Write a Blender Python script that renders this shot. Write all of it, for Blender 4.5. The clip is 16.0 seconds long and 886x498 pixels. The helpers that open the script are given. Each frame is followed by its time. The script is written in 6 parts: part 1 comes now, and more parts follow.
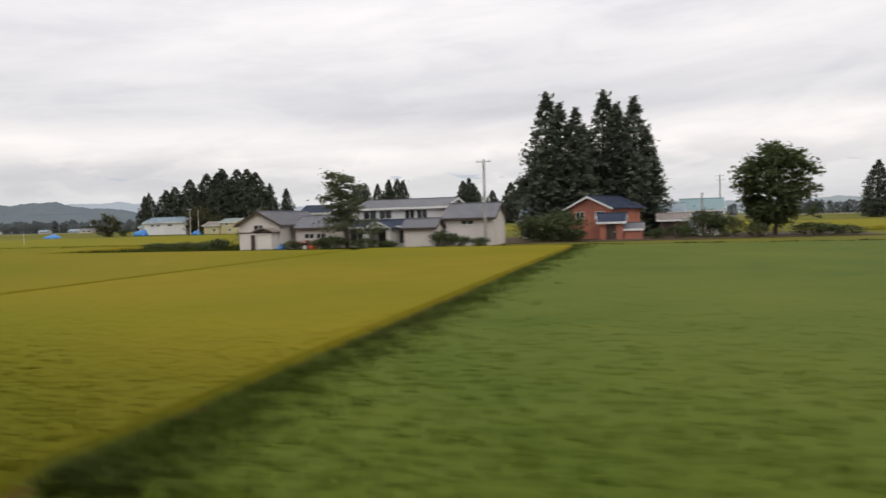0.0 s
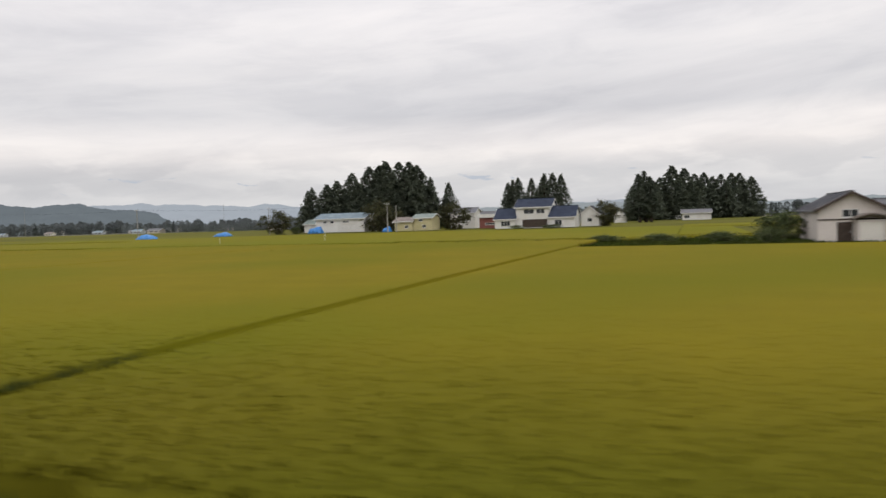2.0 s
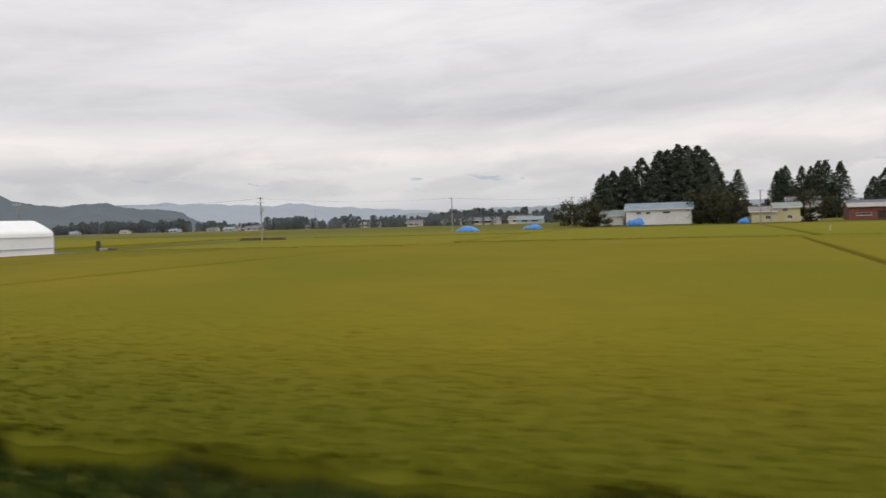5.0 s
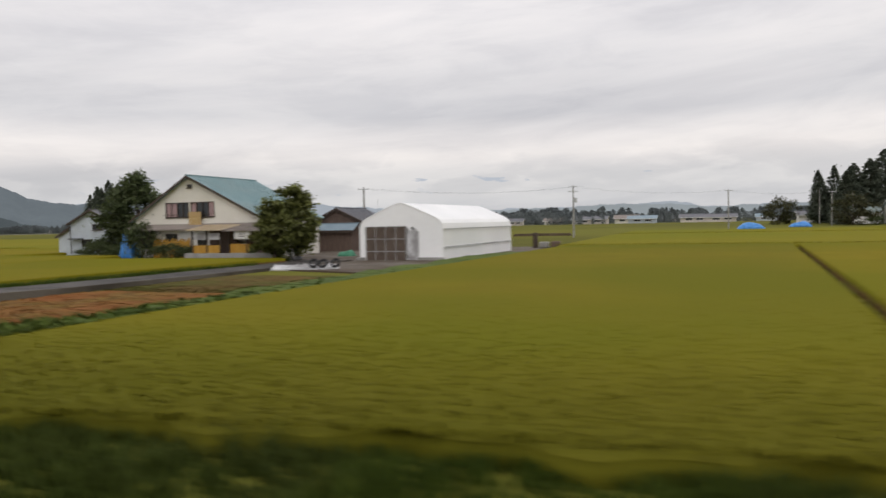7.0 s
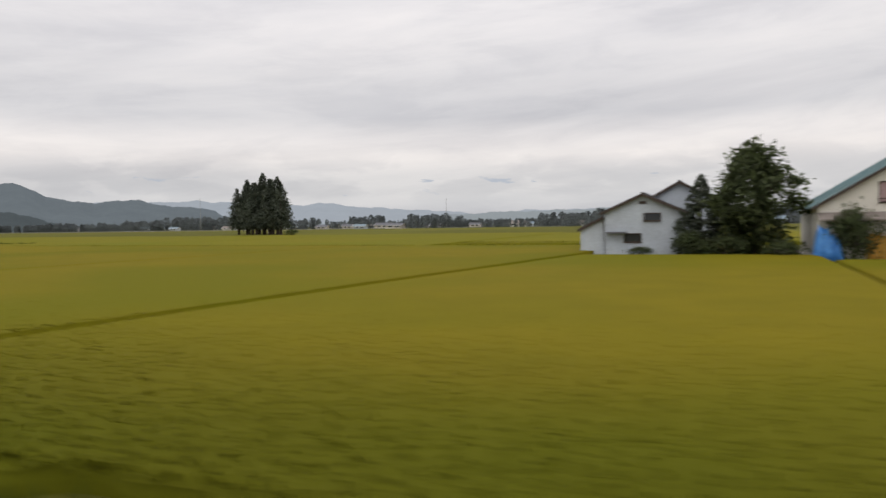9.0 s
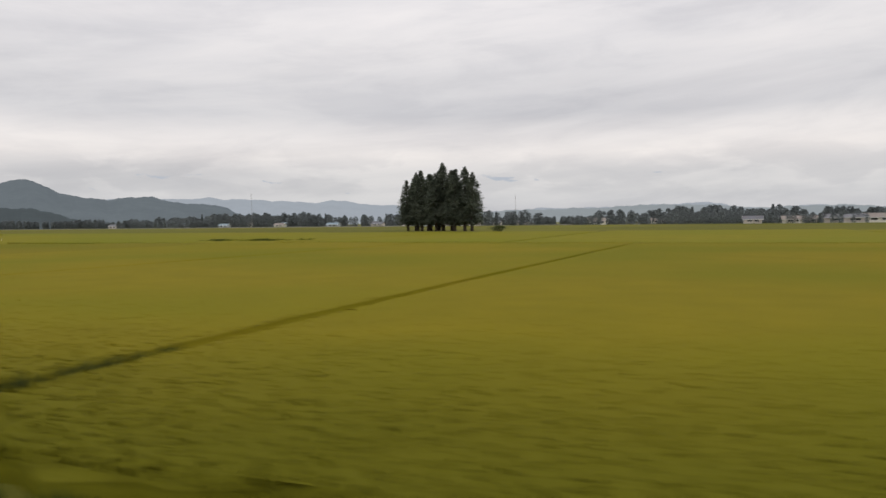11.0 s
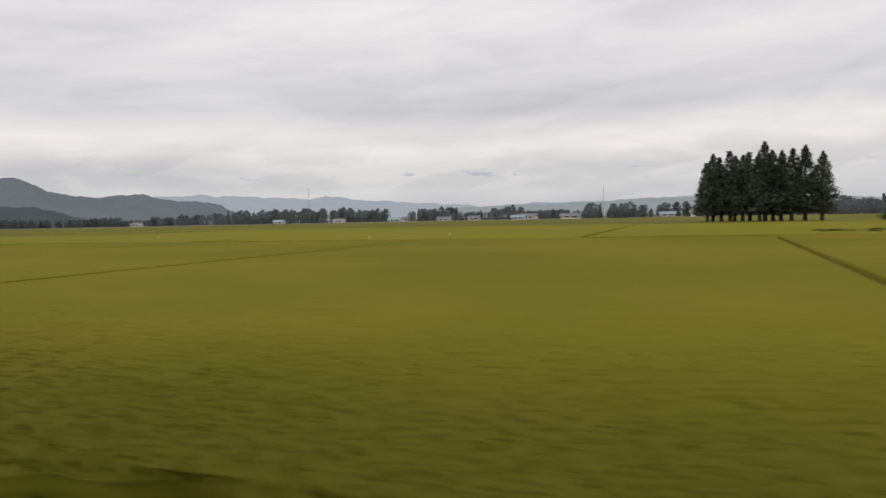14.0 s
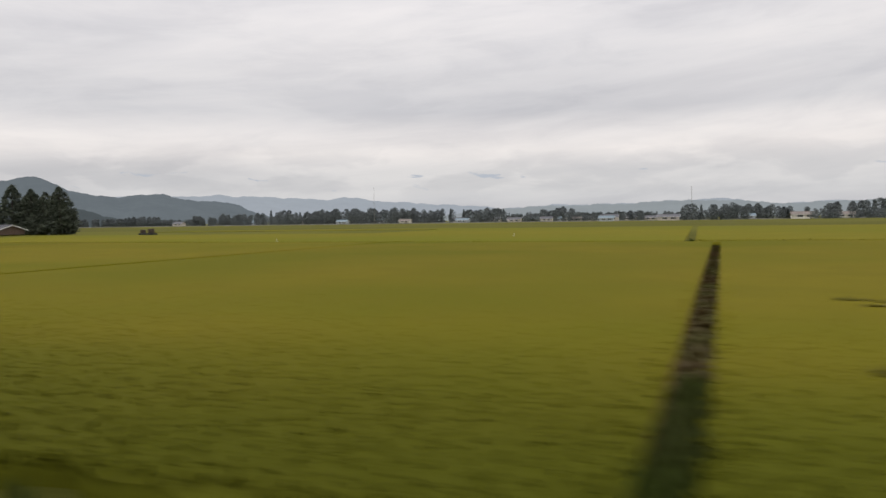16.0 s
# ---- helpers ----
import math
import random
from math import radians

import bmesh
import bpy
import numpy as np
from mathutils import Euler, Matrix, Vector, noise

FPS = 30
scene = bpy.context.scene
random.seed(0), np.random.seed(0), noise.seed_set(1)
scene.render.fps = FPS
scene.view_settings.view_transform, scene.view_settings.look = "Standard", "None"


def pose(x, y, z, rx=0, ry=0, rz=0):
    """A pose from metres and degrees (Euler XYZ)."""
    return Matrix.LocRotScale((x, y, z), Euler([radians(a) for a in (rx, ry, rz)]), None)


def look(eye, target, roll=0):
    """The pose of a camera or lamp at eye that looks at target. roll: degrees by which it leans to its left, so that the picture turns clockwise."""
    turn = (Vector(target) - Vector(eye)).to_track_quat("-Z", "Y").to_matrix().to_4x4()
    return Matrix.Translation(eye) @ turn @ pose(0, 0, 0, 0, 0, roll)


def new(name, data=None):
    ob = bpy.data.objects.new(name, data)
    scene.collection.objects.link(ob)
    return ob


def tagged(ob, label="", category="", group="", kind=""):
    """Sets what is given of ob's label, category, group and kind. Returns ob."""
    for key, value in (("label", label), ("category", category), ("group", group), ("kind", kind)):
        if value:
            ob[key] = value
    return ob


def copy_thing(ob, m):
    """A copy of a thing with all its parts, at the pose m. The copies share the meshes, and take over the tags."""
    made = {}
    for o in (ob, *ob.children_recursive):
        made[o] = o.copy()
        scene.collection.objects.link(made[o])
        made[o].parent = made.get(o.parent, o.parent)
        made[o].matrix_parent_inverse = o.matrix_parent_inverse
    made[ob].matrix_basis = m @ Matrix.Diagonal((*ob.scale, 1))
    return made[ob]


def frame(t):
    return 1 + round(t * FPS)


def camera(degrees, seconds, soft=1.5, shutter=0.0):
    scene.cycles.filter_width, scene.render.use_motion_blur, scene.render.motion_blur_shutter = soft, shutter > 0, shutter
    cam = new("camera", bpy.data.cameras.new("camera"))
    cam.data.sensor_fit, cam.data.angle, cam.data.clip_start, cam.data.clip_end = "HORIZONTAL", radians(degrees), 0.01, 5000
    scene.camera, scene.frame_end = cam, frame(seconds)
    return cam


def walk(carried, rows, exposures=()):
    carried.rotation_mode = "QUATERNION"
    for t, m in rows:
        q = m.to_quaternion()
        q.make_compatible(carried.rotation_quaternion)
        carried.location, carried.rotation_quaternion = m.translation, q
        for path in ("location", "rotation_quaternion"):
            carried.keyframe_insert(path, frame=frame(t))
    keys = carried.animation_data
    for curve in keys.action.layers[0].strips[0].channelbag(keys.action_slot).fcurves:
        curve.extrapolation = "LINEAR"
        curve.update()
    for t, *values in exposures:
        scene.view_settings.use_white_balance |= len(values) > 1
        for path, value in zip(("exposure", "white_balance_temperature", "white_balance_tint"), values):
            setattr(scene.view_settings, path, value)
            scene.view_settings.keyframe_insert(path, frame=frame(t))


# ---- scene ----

PLAN_SCALE = 1.14
EYE_Z = 3.328
cam = camera(63.29, 16.0, soft=1.5, shutter=0.3)
# seconds, along the track, across it, turn to the left, tilt down, roll
RIDE = [
    (0.0, -0.00, -0.00, 18.09, 2.35, -1.60),
    (0.5, -16.82, -0.00, 18.32, 2.36, -1.69),
    (1.0, -33.66, -0.00, 18.55, 2.32, -1.83),
    (1.5, -50.52, -0.01, 18.73, 2.29, -1.86),
    (2.0, -67.39, -0.01, 18.95, 2.24, -1.73),
    (2.5, -84.28, -0.01, 19.10, 2.20, -1.74),
    (3.0, -101.19, -0.01, 19.22, 2.18, -1.72),
    (3.5, -118.12, -0.01, 19.31, 2.14, -1.69),
    (4.0, -135.07, -0.01, 19.52, 2.19, -1.76),
    (6.3, -213.26, -0.01, 20.00, 2.18, -1.43),
    (6.5, -220.07, -0.01, 20.04, 2.13, -1.36),
    (7.0, -237.13, -0.01, 20.05, 2.11, -1.21),
    (7.5, -254.20, -0.01, 20.25, 2.14, -1.32),
    (8.0, -271.29, -0.00, 20.36, 2.13, -1.40),
    (8.5, -288.40, -0.00, 20.43, 2.04, -1.18),
    (9.0, -305.53, -0.00, 20.52, 2.02, -0.86),
    (9.2, -312.39, -0.00, 20.60, 1.98, -0.96),
    (11.5, -391.43, 0.00, 20.61, 2.27, -0.50),
    (12.0, -408.67, 0.00, 19.88, 2.38, -0.79),
    (12.5, -425.92, 0.00, 19.41, 2.42, -0.95),
    (13.0, -443.19, 0.00, 19.21, 2.47, -1.10),
    (13.5, -460.48, 0.00, 19.15, 2.49, -1.19),
    (14.0, -477.79, 0.00, 19.09, 2.54, -1.20),
    (14.5, -495.12, 0.00, 19.13, 2.55, -1.19),
    (15.0, -512.46, 0.00, 19.23, 2.46, -1.08),
    (15.5, -529.82, 0.00, 19.46, 2.44, -0.97),
    (16.0, -547.20, 0.00, 19.68, 2.39, -0.85),
]


def heading(x, y, turn, down, roll):
    a, b = radians(turn), radians(down)
    way = Vector((-math.sin(a) * math.cos(b), math.cos(a) * math.cos(b), -math.sin(b)))
    eye = Vector((x, y, EYE_Z))
    return look(eye, eye + way * 50, roll)


walk(cam, [(t, heading(*row)) for t, *row in RIDE], exposures=[(0.0, 0.20), (1.0, 0.15), (2.0, 0.08), (3.5, 0.03), (6.5, 0.03), (9.0, 0.01), (11.5, -0.02), (16.0, -0.02)])

# ---- sky and sun: bright overcast with long cloud streaks ----
world = bpy.data.worlds.new("overcast")
scene.world = world
world.use_nodes = True
wt = world.node_tree
wt.nodes.clear()


def wnode(kind, **values):
    n = wt.nodes.new(kind)
    for key, v in values.items():
        n.inputs[key].default_value = v
    return n


def ramp(tree, stops, fac, interp="LINEAR"):
    n = tree.nodes.new("ShaderNodeValToRGB")
    n.color_ramp.interpolation = interp
    el = n.color_ramp.elements
    while len(el) < len(stops):
        el.new(0.5)
    for e, (pos, col) in zip(el, stops):
        e.position, e.color = pos, (*col, 1)
    tree.links.new(fac, n.inputs["Fac"])
    return n.outputs["Color"]


def mixed(tree, fac, a, b, blend="MIX"):
    n = tree.nodes.new("ShaderNodeMix")
    n.data_type, n.blend_type = "RGBA", blend
    for sock, v in ((n.inputs[0], fac), (n.inputs[6], a), (n.inputs[7], b)):
        if isinstance(v, bpy.types.NodeSocket):
            tree.links.new(v, sock)
        elif isinstance(v, (int, float)):
            sock.default_value = v
        else:
            sock.default_value = (*v, 1)
    return n.outputs[2]


SUN_ELEVATION, SUN_AZIMUTH = radians(48), radians(150)
coord = wt.nodes.new("ShaderNodeTexCoord")
sep = wt.nodes.new("ShaderNodeSeparateXYZ")
wt.links.new(coord.outputs["Generated"], sep.inputs[0])


turn_az = wt.nodes.new("ShaderNodeMath")
turn_az.operation = "ARCTAN2"
wt.links.new(sep.outputs["X"], turn_az.inputs[0])
wt.links.new(sep.outputs["Y"], turn_az.inputs[1])
dome = wt.nodes.new("ShaderNodeCombineXYZ")
wt.links.new(turn_az.outputs[0], dome.inputs[0])
wt.links.new(sep.outputs["Z"], dome.inputs[1])


def sky_noise(along, up, detail, tilt=0.0, rough=0.55, warp=0.0, shift=0.0):
    """Cloud noise over azimuth and height: so many cells a radian along the horizon and up the sky."""
    m = wt.nodes.new("ShaderNodeMapping")
    m.inputs["Rotation"].default_value = (0, 0, tilt)
    m.inputs["Location"].default_value = (0, 0, shift)
    wt.links.new(dome.outputs[0], m.inputs[0])
    k = wt.nodes.new("ShaderNodeMapping")
    k.inputs["Scale"].default_value = (along, up, 1)
    wt.links.new(m.outputs[0], k.inputs[0])
    n = wnode("ShaderNodeTexNoise", Scale=1.0, Detail=detail, Roughness=rough, Distortion=warp)
    wt.links.new(k.outputs[0], n.inputs["Vector"])
    return n.outputs["Fac"]


grade = ramp(wt, [(0.0, (0.62, 0.63, 0.67)), (0.03, (0.66, 0.67, 0.70)), (0.065, (0.74, 0.735, 0.75)), (0.092, (0.93, 0.895, 0.885)), (0.115, (0.88, 0.855, 0.86)),
                  (0.145, (0.72, 0.72, 0.75)), (0.19, (0.78, 0.775, 0.80)), (0.28, (0.86, 0.85, 0.88)), (0.45, (0.98, 0.97, 1.0)), (1.0, (1.10, 1.10, 1.14))], sep.outputs["Z"])
streaks = ramp(wt, [(0.32, (0.87, 0.872, 0.888)), (0.48, (0.965, 0.965, 0.972)), (0.62, (1.045, 1.037, 1.03))], sky_noise(1.6, 15, 7, -0.09, 0.54, 0.3, 3.7))
puffs = ramp(wt, [(0.36, (0.91, 0.914, 0.926)), (0.52, (1.0, 1.0, 1.0)), (0.66, (1.035, 1.03, 1.026))], sky_noise(4.2, 19, 8, -0.04, 0.6, 0.4, 1.3))
low = ramp(wt, [(0.030, (0, 0, 0)), (0.042, (1, 1, 1)), (0.062, (1, 1, 1)), (0.074, (0, 0, 0))], sep.outputs["Z"])
bank = ramp(wt, [(0.025, (0, 0, 0)), (0.045, (1, 1, 1)), (0.075, (1, 1, 1)), (0.115, (0, 0, 0))], sep.outputs["Z"])
clouds = mixed(wt, 1.0, grade, streaks, "MULTIPLY")
clouds = mixed(wt, 1.0, clouds, puffs, "MULTIPLY")
# ragged low cloud banks with bright tops
heaps = ramp(wt, [(0.44, (0.0, 0.0, 0.0)), (0.52, (0.75, 0.75, 0.75)), (0.62, (0.9, 0.9, 0.9))], sky_noise(8, 22, 6, 0.0, 0.5, 0.3, 8.1))
heap = wt.nodes.new("ShaderNodeMath")
heap.operation = "MULTIPLY"
wt.links.new(heaps, heap.inputs[0])
wt.links.new(bank, heap.inputs[1])
clouds = mixed(wt, heap.outputs[0], clouds, mixed(wt, 1.0, clouds, (0.86, 0.868, 0.885), "MULTIPLY"))
# slits of far blue-grey mountain and sky between them
holes = ramp(wt, [(0.655, (0, 0, 0)), (0.70, (0.9, 0.9, 0.9))], sky_noise(15, 60, 5, 0.05, 0.5, 0.6, 5.2))
patch = wt.nodes.new("ShaderNodeMath")
patch.operation = "MULTIPLY"
wt.links.new(holes, patch.inputs[0])
wt.links.new(low, patch.inputs[1])
clouds = mixed(wt, patch.outputs[0], clouds, (0.46, 0.51, 0.60))
nishita = wt.nodes.new("ShaderNodeTexSky")
nishita.sky_type = "NISHITA"
nishita.sun_disc = False
nishita.sun_elevation, nishita.sun_rotation = SUN_ELEVATION, SUN_AZIMUTH
back_clear = wnode("ShaderNodeBackground", Strength=0.06)
back_cloud = wnode("ShaderNodeBackground", Strength=1.0)
wt.links.new(nishita.outputs[0], back_clear.inputs[0])
clouds = mixed(wt, 1.0, clouds, (1.02, 1.0, 0.975), "MULTIPLY")
wt.links.new(clouds, back_cloud.inputs[0])
mix_sky = wnode("ShaderNodeMixShader", Fac=0.93)
wt.links.new(back_clear.outputs[0], mix_sky.inputs[1])
wt.links.new(back_cloud.outputs[0], mix_sky.inputs[2])
wout = wt.nodes.new("ShaderNodeOutputWorld")
wt.links.new(mix_sky.outputs[0], wout.inputs[0])

sun = new("sun", bpy.data.lights.new("sun", "SUN"))
sun.data.energy, sun.data.angle, sun.data.color = 0.6, radians(40), (1.0, 0.97, 0.92)
sun.matrix_world = look((-250 + 100 * math.sin(SUN_AZIMUTH), 100 * math.cos(SUN_AZIMUTH), 110), (-250, 0, 0))


# ---- materials ----
def surface(name, a, b, scale=3.0, rough=0.8, bump=0.0, fine=40.0, island=0.0, metal=0.0, spec=0.3, c=None, big=0.12, obrand=0.0, stretch=(1, 1, 1), speck=0.35):
    """Two colours mixed by a noise of that scale, a finer grain, a third colour in large soft patches and a fine relief."""
    m = bpy.data.materials.new(name)
    m.use_nodes = True
    t = m.node_tree
    bsdf = t.nodes["Principled BSDF"]
    co = t.nodes.new("ShaderNodeTexCoord")
    mp = t.nodes.new("ShaderNodeMapping")
    mp.inputs["Scale"].default_value = stretch
    t.links.new(co.outputs["Object"], mp.inputs[0])

    def field(s, detail=4):
        n = t.nodes.new("ShaderNodeTexNoise")
        n.inputs["Scale"].default_value, n.inputs["Detail"].default_value = s, detail
        t.links.new(mp.outputs[0], n.inputs["Vector"])
        return n.outputs["Fac"]

    mid = field(scale)
    col = mixed(t, ramp(t, [(0.32, (0, 0, 0)), (0.68, (1, 1, 1))], mid), a, b)
    if c:
        col = mixed(t, ramp(t, [(0.42, (0, 0, 0)), (0.62, (1, 1, 1))], field(big, 3)), col, c)
    grain = field(fine, 3)
    col = mixed(t, speck, col, ramp(t, [(0.3, (0.45, 0.45, 0.45)), (0.7, (1.0, 1.0, 1.0))], grain), "MULTIPLY")
    if island or obrand:
        g = t.nodes.new("ShaderNodeNewGeometry" if island else "ShaderNodeObjectInfo")
        w = island or obrand
        col = mixed(t, 1.0, col, ramp(t, [(0, (1 - w,) * 3), (1, (1 + w * 0.6,) * 3)], g.outputs["Random Per Island" if island else "Random"]), "MULTIPLY")
    t.links.new(col, bsdf.inputs["Base Color"])
    bsdf.inputs["Roughness"].default_value, bsdf.inputs["Metallic"].default_value = rough, metal
    bsdf.inputs["Specular IOR Level"].default_value = spec
    if bump:
        bn = t.nodes.new("ShaderNodeBump")
        bn.inputs["Strength"].default_value, bn.inputs["Distance"].default_value = bump, 0.05
        t.links.new(grain, bn.inputs["Height"])
        t.links.new(bn.outputs[0], bsdf.inputs["Normal"])
    return m


RICE = surface("ripening_rice", (0.185, 0.155, 0.0104), (0.211, 0.171, 0.0116), 0.4, 0.85, 0.2, 14.0, island=0.06, spec=0.02, c=(0.160, 0.152, 0.0085), big=0.05, speck=0.25)
RICE_LATE = surface("later_ripening_rice", (0.167, 0.143, 0.0118), (0.188, 0.158, 0.0128), 0.4, 0.85, 0.2, 14.0, island=0.07, spec=0.02, c=(0.142, 0.138, 0.0088), big=0.05, speck=0.25)
LODGED = surface("lodged_rice_leaves", (0.120, 0.110, 0.011), (0.178, 0.150, 0.013), 1.5, 0.8, 0.2, 12.0, island=0.3, spec=0.05)
RICE_FAR = surface("ripening_rice_far", (0.181, 0.164, 0.0145), (0.209, 0.185, 0.0165), 0.25, 0.85, 0.15, 5.0, spec=0.02, c=(0.168, 0.168, 0.013), big=0.02, speck=0.2)
MEADOW = surface("meadow_grass", (0.092, 0.138, 0.015), (0.122, 0.160, 0.019), 0.4, 0.8, 0.3, 12.0, island=0.25, spec=0.06, c=(0.142, 0.172, 0.022), big=0.06, speck=0.3)
BANK = surface("bank_weeds", (0.038, 0.060, 0.008), (0.062, 0.086, 0.011), 1.2, 0.8, 0.5, 9.0, island=0.35, spec=0.08, c=(0.060, 0.072, 0.018), big=0.15)
GROUND = surface("plain_earth_and_grass", (0.100, 0.102, 0.019), (0.130, 0.126, 0.023), 0.35, 0.9, 0.3, 6.0, spec=0.04, c=(0.155, 0.152, 0.025), big=0.011)
STRAW = surface("cut_straw", (0.120, 0.068, 0.017), (0.275, 0.168, 0.049), 1.1, 0.85, 0.6, 9.0, island=0.4, spec=0.05, c=(0.250, 0.098, 0.030), big=0.30)
DITCH = surface("ditch_weeds", (0.060, 0.040, 0.016), (0.105, 0.066, 0.026), 1.2, 0.85, 0.3, 9.0, island=0.4, spec=0.04, c=(0.062, 0.062, 0.016), big=0.15)
STALK = surface("dry_stalks", (0.105, 0.062, 0.022), (0.165, 0.098, 0.036), 2.5, 0.9, 0.4, 12.0, spec=0.04, c=(0.11, 0.095, 0.020), big=0.4)
MUD = surface("dark_ditch_mud", (0.070, 0.054, 0.026), (0.110, 0.084, 0.040), 1.5, 0.9, 0.4, 10.0, spec=0.04, c=(0.085, 0.084, 0.026), big=0.3)
STUBBLE = surface("dull_stubble", (0.095, 0.062, 0.022), (0.150, 0.102, 0.034), 0.9, 0.9, 0.5, 9.0, island=0.4, spec=0.05, c=(0.095, 0.090, 0.022), big=0.3)
LUSH = surface("lush_bank_grass", (0.044, 0.074, 0.010), (0.074, 0.112, 0.015), 0.9, 0.75, 0.4, 9.0, island=0.45, spec=0.12, c=(0.088, 0.120, 0.018), big=0.2)
OLDWALL = surface("mossy_concrete", (0.050, 0.042, 0.033), (0.085, 0.072, 0.056), 1.4, 0.9, 0.4, 12.0, c=(0.140, 0.124, 0.102), big=0.38)
YARD = surface("packed_gravel", (0.105, 0.088, 0.072), (0.165, 0.142, 0.12), 0.9, 0.85, 0.5, 14.0, spec=0.25, c=(0.09, 0.066, 0.046), big=0.25)
SOIL = surface("damp_soil", (0.060, 0.042, 0.028), (0.10, 0.072, 0.045), 1.5, 0.9, 0.6, 14.0, spec=0.15)
ASPHALT = surface("wet_asphalt", (0.025, 0.022, 0.020), (0.041, 0.036, 0.033), 0.9, 0.7, 0.3, 30.0, c=(0.074, 0.066, 0.059), big=0.35, spec=0.3)
CONCRETE = surface("weathered_concrete", (0.32, 0.31, 0.29), (0.42, 0.41, 0.39), 1.0, 0.85, 0.3, 12.0, c=(0.24, 0.23, 0.21), big=0.4)
KERB = surface("dull_kerb_concrete", (0.20, 0.195, 0.18), (0.28, 0.27, 0.25), 1.0, 0.85, 0.3, 12.0, c=(0.14, 0.135, 0.115), big=0.5)
CEDAR = surface("cedar_needles", (0.150, 0.182, 0.135), (0.200, 0.228, 0.160), 0.4, 0.7, 0, 5.0, island=0.25, spec=0.45, speck=0.2)
BROADLEAF = surface("broad_leaves", (0.112, 0.150, 0.058), (0.165, 0.200, 0.080), 0.5, 0.6, 0, 5.0, island=0.4, spec=0.45)
BROWNLEAF = surface("dull_bronze_leaves", (0.098, 0.105, 0.046), (0.140, 0.132, 0.060), 0.5, 0.65, 0, 5.0, island=0.5, spec=0.45)
PINE = surface("pine_needles", (0.095, 0.118, 0.062), (0.150, 0.160, 0.085), 0.6, 0.65, 0, 5.0, island=0.5, spec=0.45)
# pale blue-grey: the haze of distance is put into this leaf colour
HAZY_FARLEAF = surface("hazy_far_leaves", (0.180, 0.206, 0.214), (0.225, 0.252, 0.255), 0.06, 0.8, 0, 0.5, island=0.3, spec=0.6)
BARK = surface("bark", (0.055, 0.042, 0.032), (0.10, 0.078, 0.060), 3.0, 0.9, 0.6, 12.0, stretch=(1, 1, 0.2))
WALL_WHITE = surface("white_siding", (0.74, 0.73, 0.71), (0.81, 0.80, 0.78), 0.6, 0.7, 0.1, 8.0, c=(0.68, 0.66, 0.63), big=0.3, speck=0.2)
WALL_CREAM = surface("cream_mortar", (0.76, 0.73, 0.66), (0.83, 0.80, 0.73), 0.5, 0.8, 0.15, 14.0, c=(0.72, 0.685, 0.61), big=0.3, speck=0.2)
WALL_PINK = surface("pinkish_grey_mortar", (0.66, 0.605, 0.56), (0.74, 0.68, 0.63), 0.5, 0.8, 0.15, 12.0, c=(0.60, 0.55, 0.51), big=0.25, speck=0.25)
WALL_BLUE = surface("pale_blue_siding", (0.52, 0.57, 0.63), (0.60, 0.65, 0.70), 0.5, 0.7, 0.1, 8.0, c=(0.48, 0.52, 0.57), big=0.3)
WALL_RED = surface("brick_red_siding", (0.42, 0.15, 0.095), (0.50, 0.20, 0.13), 0.6, 0.75, 0.2, 10.0, c=(0.36, 0.14, 0.10), big=0.4)
WALL_DKRED = surface("dark_red_tin", (0.19, 0.065, 0.055), (0.25, 0.09, 0.075), 0.7, 0.6, 0.1, 8.0)
WALL_YELLOW = surface("pale_yellow_mortar", (0.52, 0.47, 0.27), (0.60, 0.54, 0.33), 0.5, 0.8, 0.1, 8.0)
WALL_BROWN = surface("brown_boards", (0.11, 0.075, 0.060), (0.17, 0.12, 0.095), 2.5, 0.75, 0.2, 12.0, stretch=(3, 3, 0.3))
OCHRE = surface("ochre_boards", (0.48, 0.25, 0.035), (0.58, 0.33, 0.06), 1.2, 0.7, 0.1, 10.0, stretch=(2, 2, 0.4))
ROOF_SLATE = surface("slate_grey_metal_roof", (0.12, 0.125, 0.145), (0.17, 0.175, 0.195), 0.6, 0.5, 0.1, 8.0, c=(0.145, 0.14, 0.15), big=0.3)
ROOF_NAVY = surface("navy_metal_roof", (0.032, 0.043, 0.072), (0.050, 0.062, 0.098), 0.6, 0.75, 0.1, 8.0, spec=0.15)
ROOF_TEAL = surface("teal_metal_roof", (0.175, 0.285, 0.305), (0.225, 0.335, 0.355), 0.5, 0.5, 0.1, 8.0, c=(0.21, 0.30, 0.31), big=0.3)
ROOF_GREEN = surface("pale_green_roof", (0.22, 0.27, 0.25), (0.28, 0.33, 0.31), 0.5, 0.55, 0.1, 8.0)
ROOF_BLUEGREY = surface("blue_grey_tin_roof", (0.20, 0.27, 0.32), (0.26, 0.33, 0.38), 0.5, 0.5, 0.1, 8.0)
ROOF_TAN = surface("tan_corrugated_sheet", (0.46, 0.37, 0.25), (0.56, 0.46, 0.33), 1.2, 0.6, 0.2, 10.0)
ROOF_BROWN = surface("dull_brown_tin", (0.22, 0.185, 0.165), (0.29, 0.25, 0.225), 1.0, 0.55, 0.2, 10.0)
TRIM = surface("white_painted_trim", (0.70, 0.69, 0.67), (0.78, 0.77, 0.75), 1.0, 0.6, 0, 8.0)
DARKWOOD = surface("dark_timber", (0.05, 0.036, 0.028), (0.085, 0.062, 0.048), 2.5, 0.7, 0.2, 14.0)
GALV = surface("galvanised_steel", (0.50, 0.51, 0.52), (0.60, 0.61, 0.62), 1.5, 0.5, 0.1, 12.0, metal=0.2)
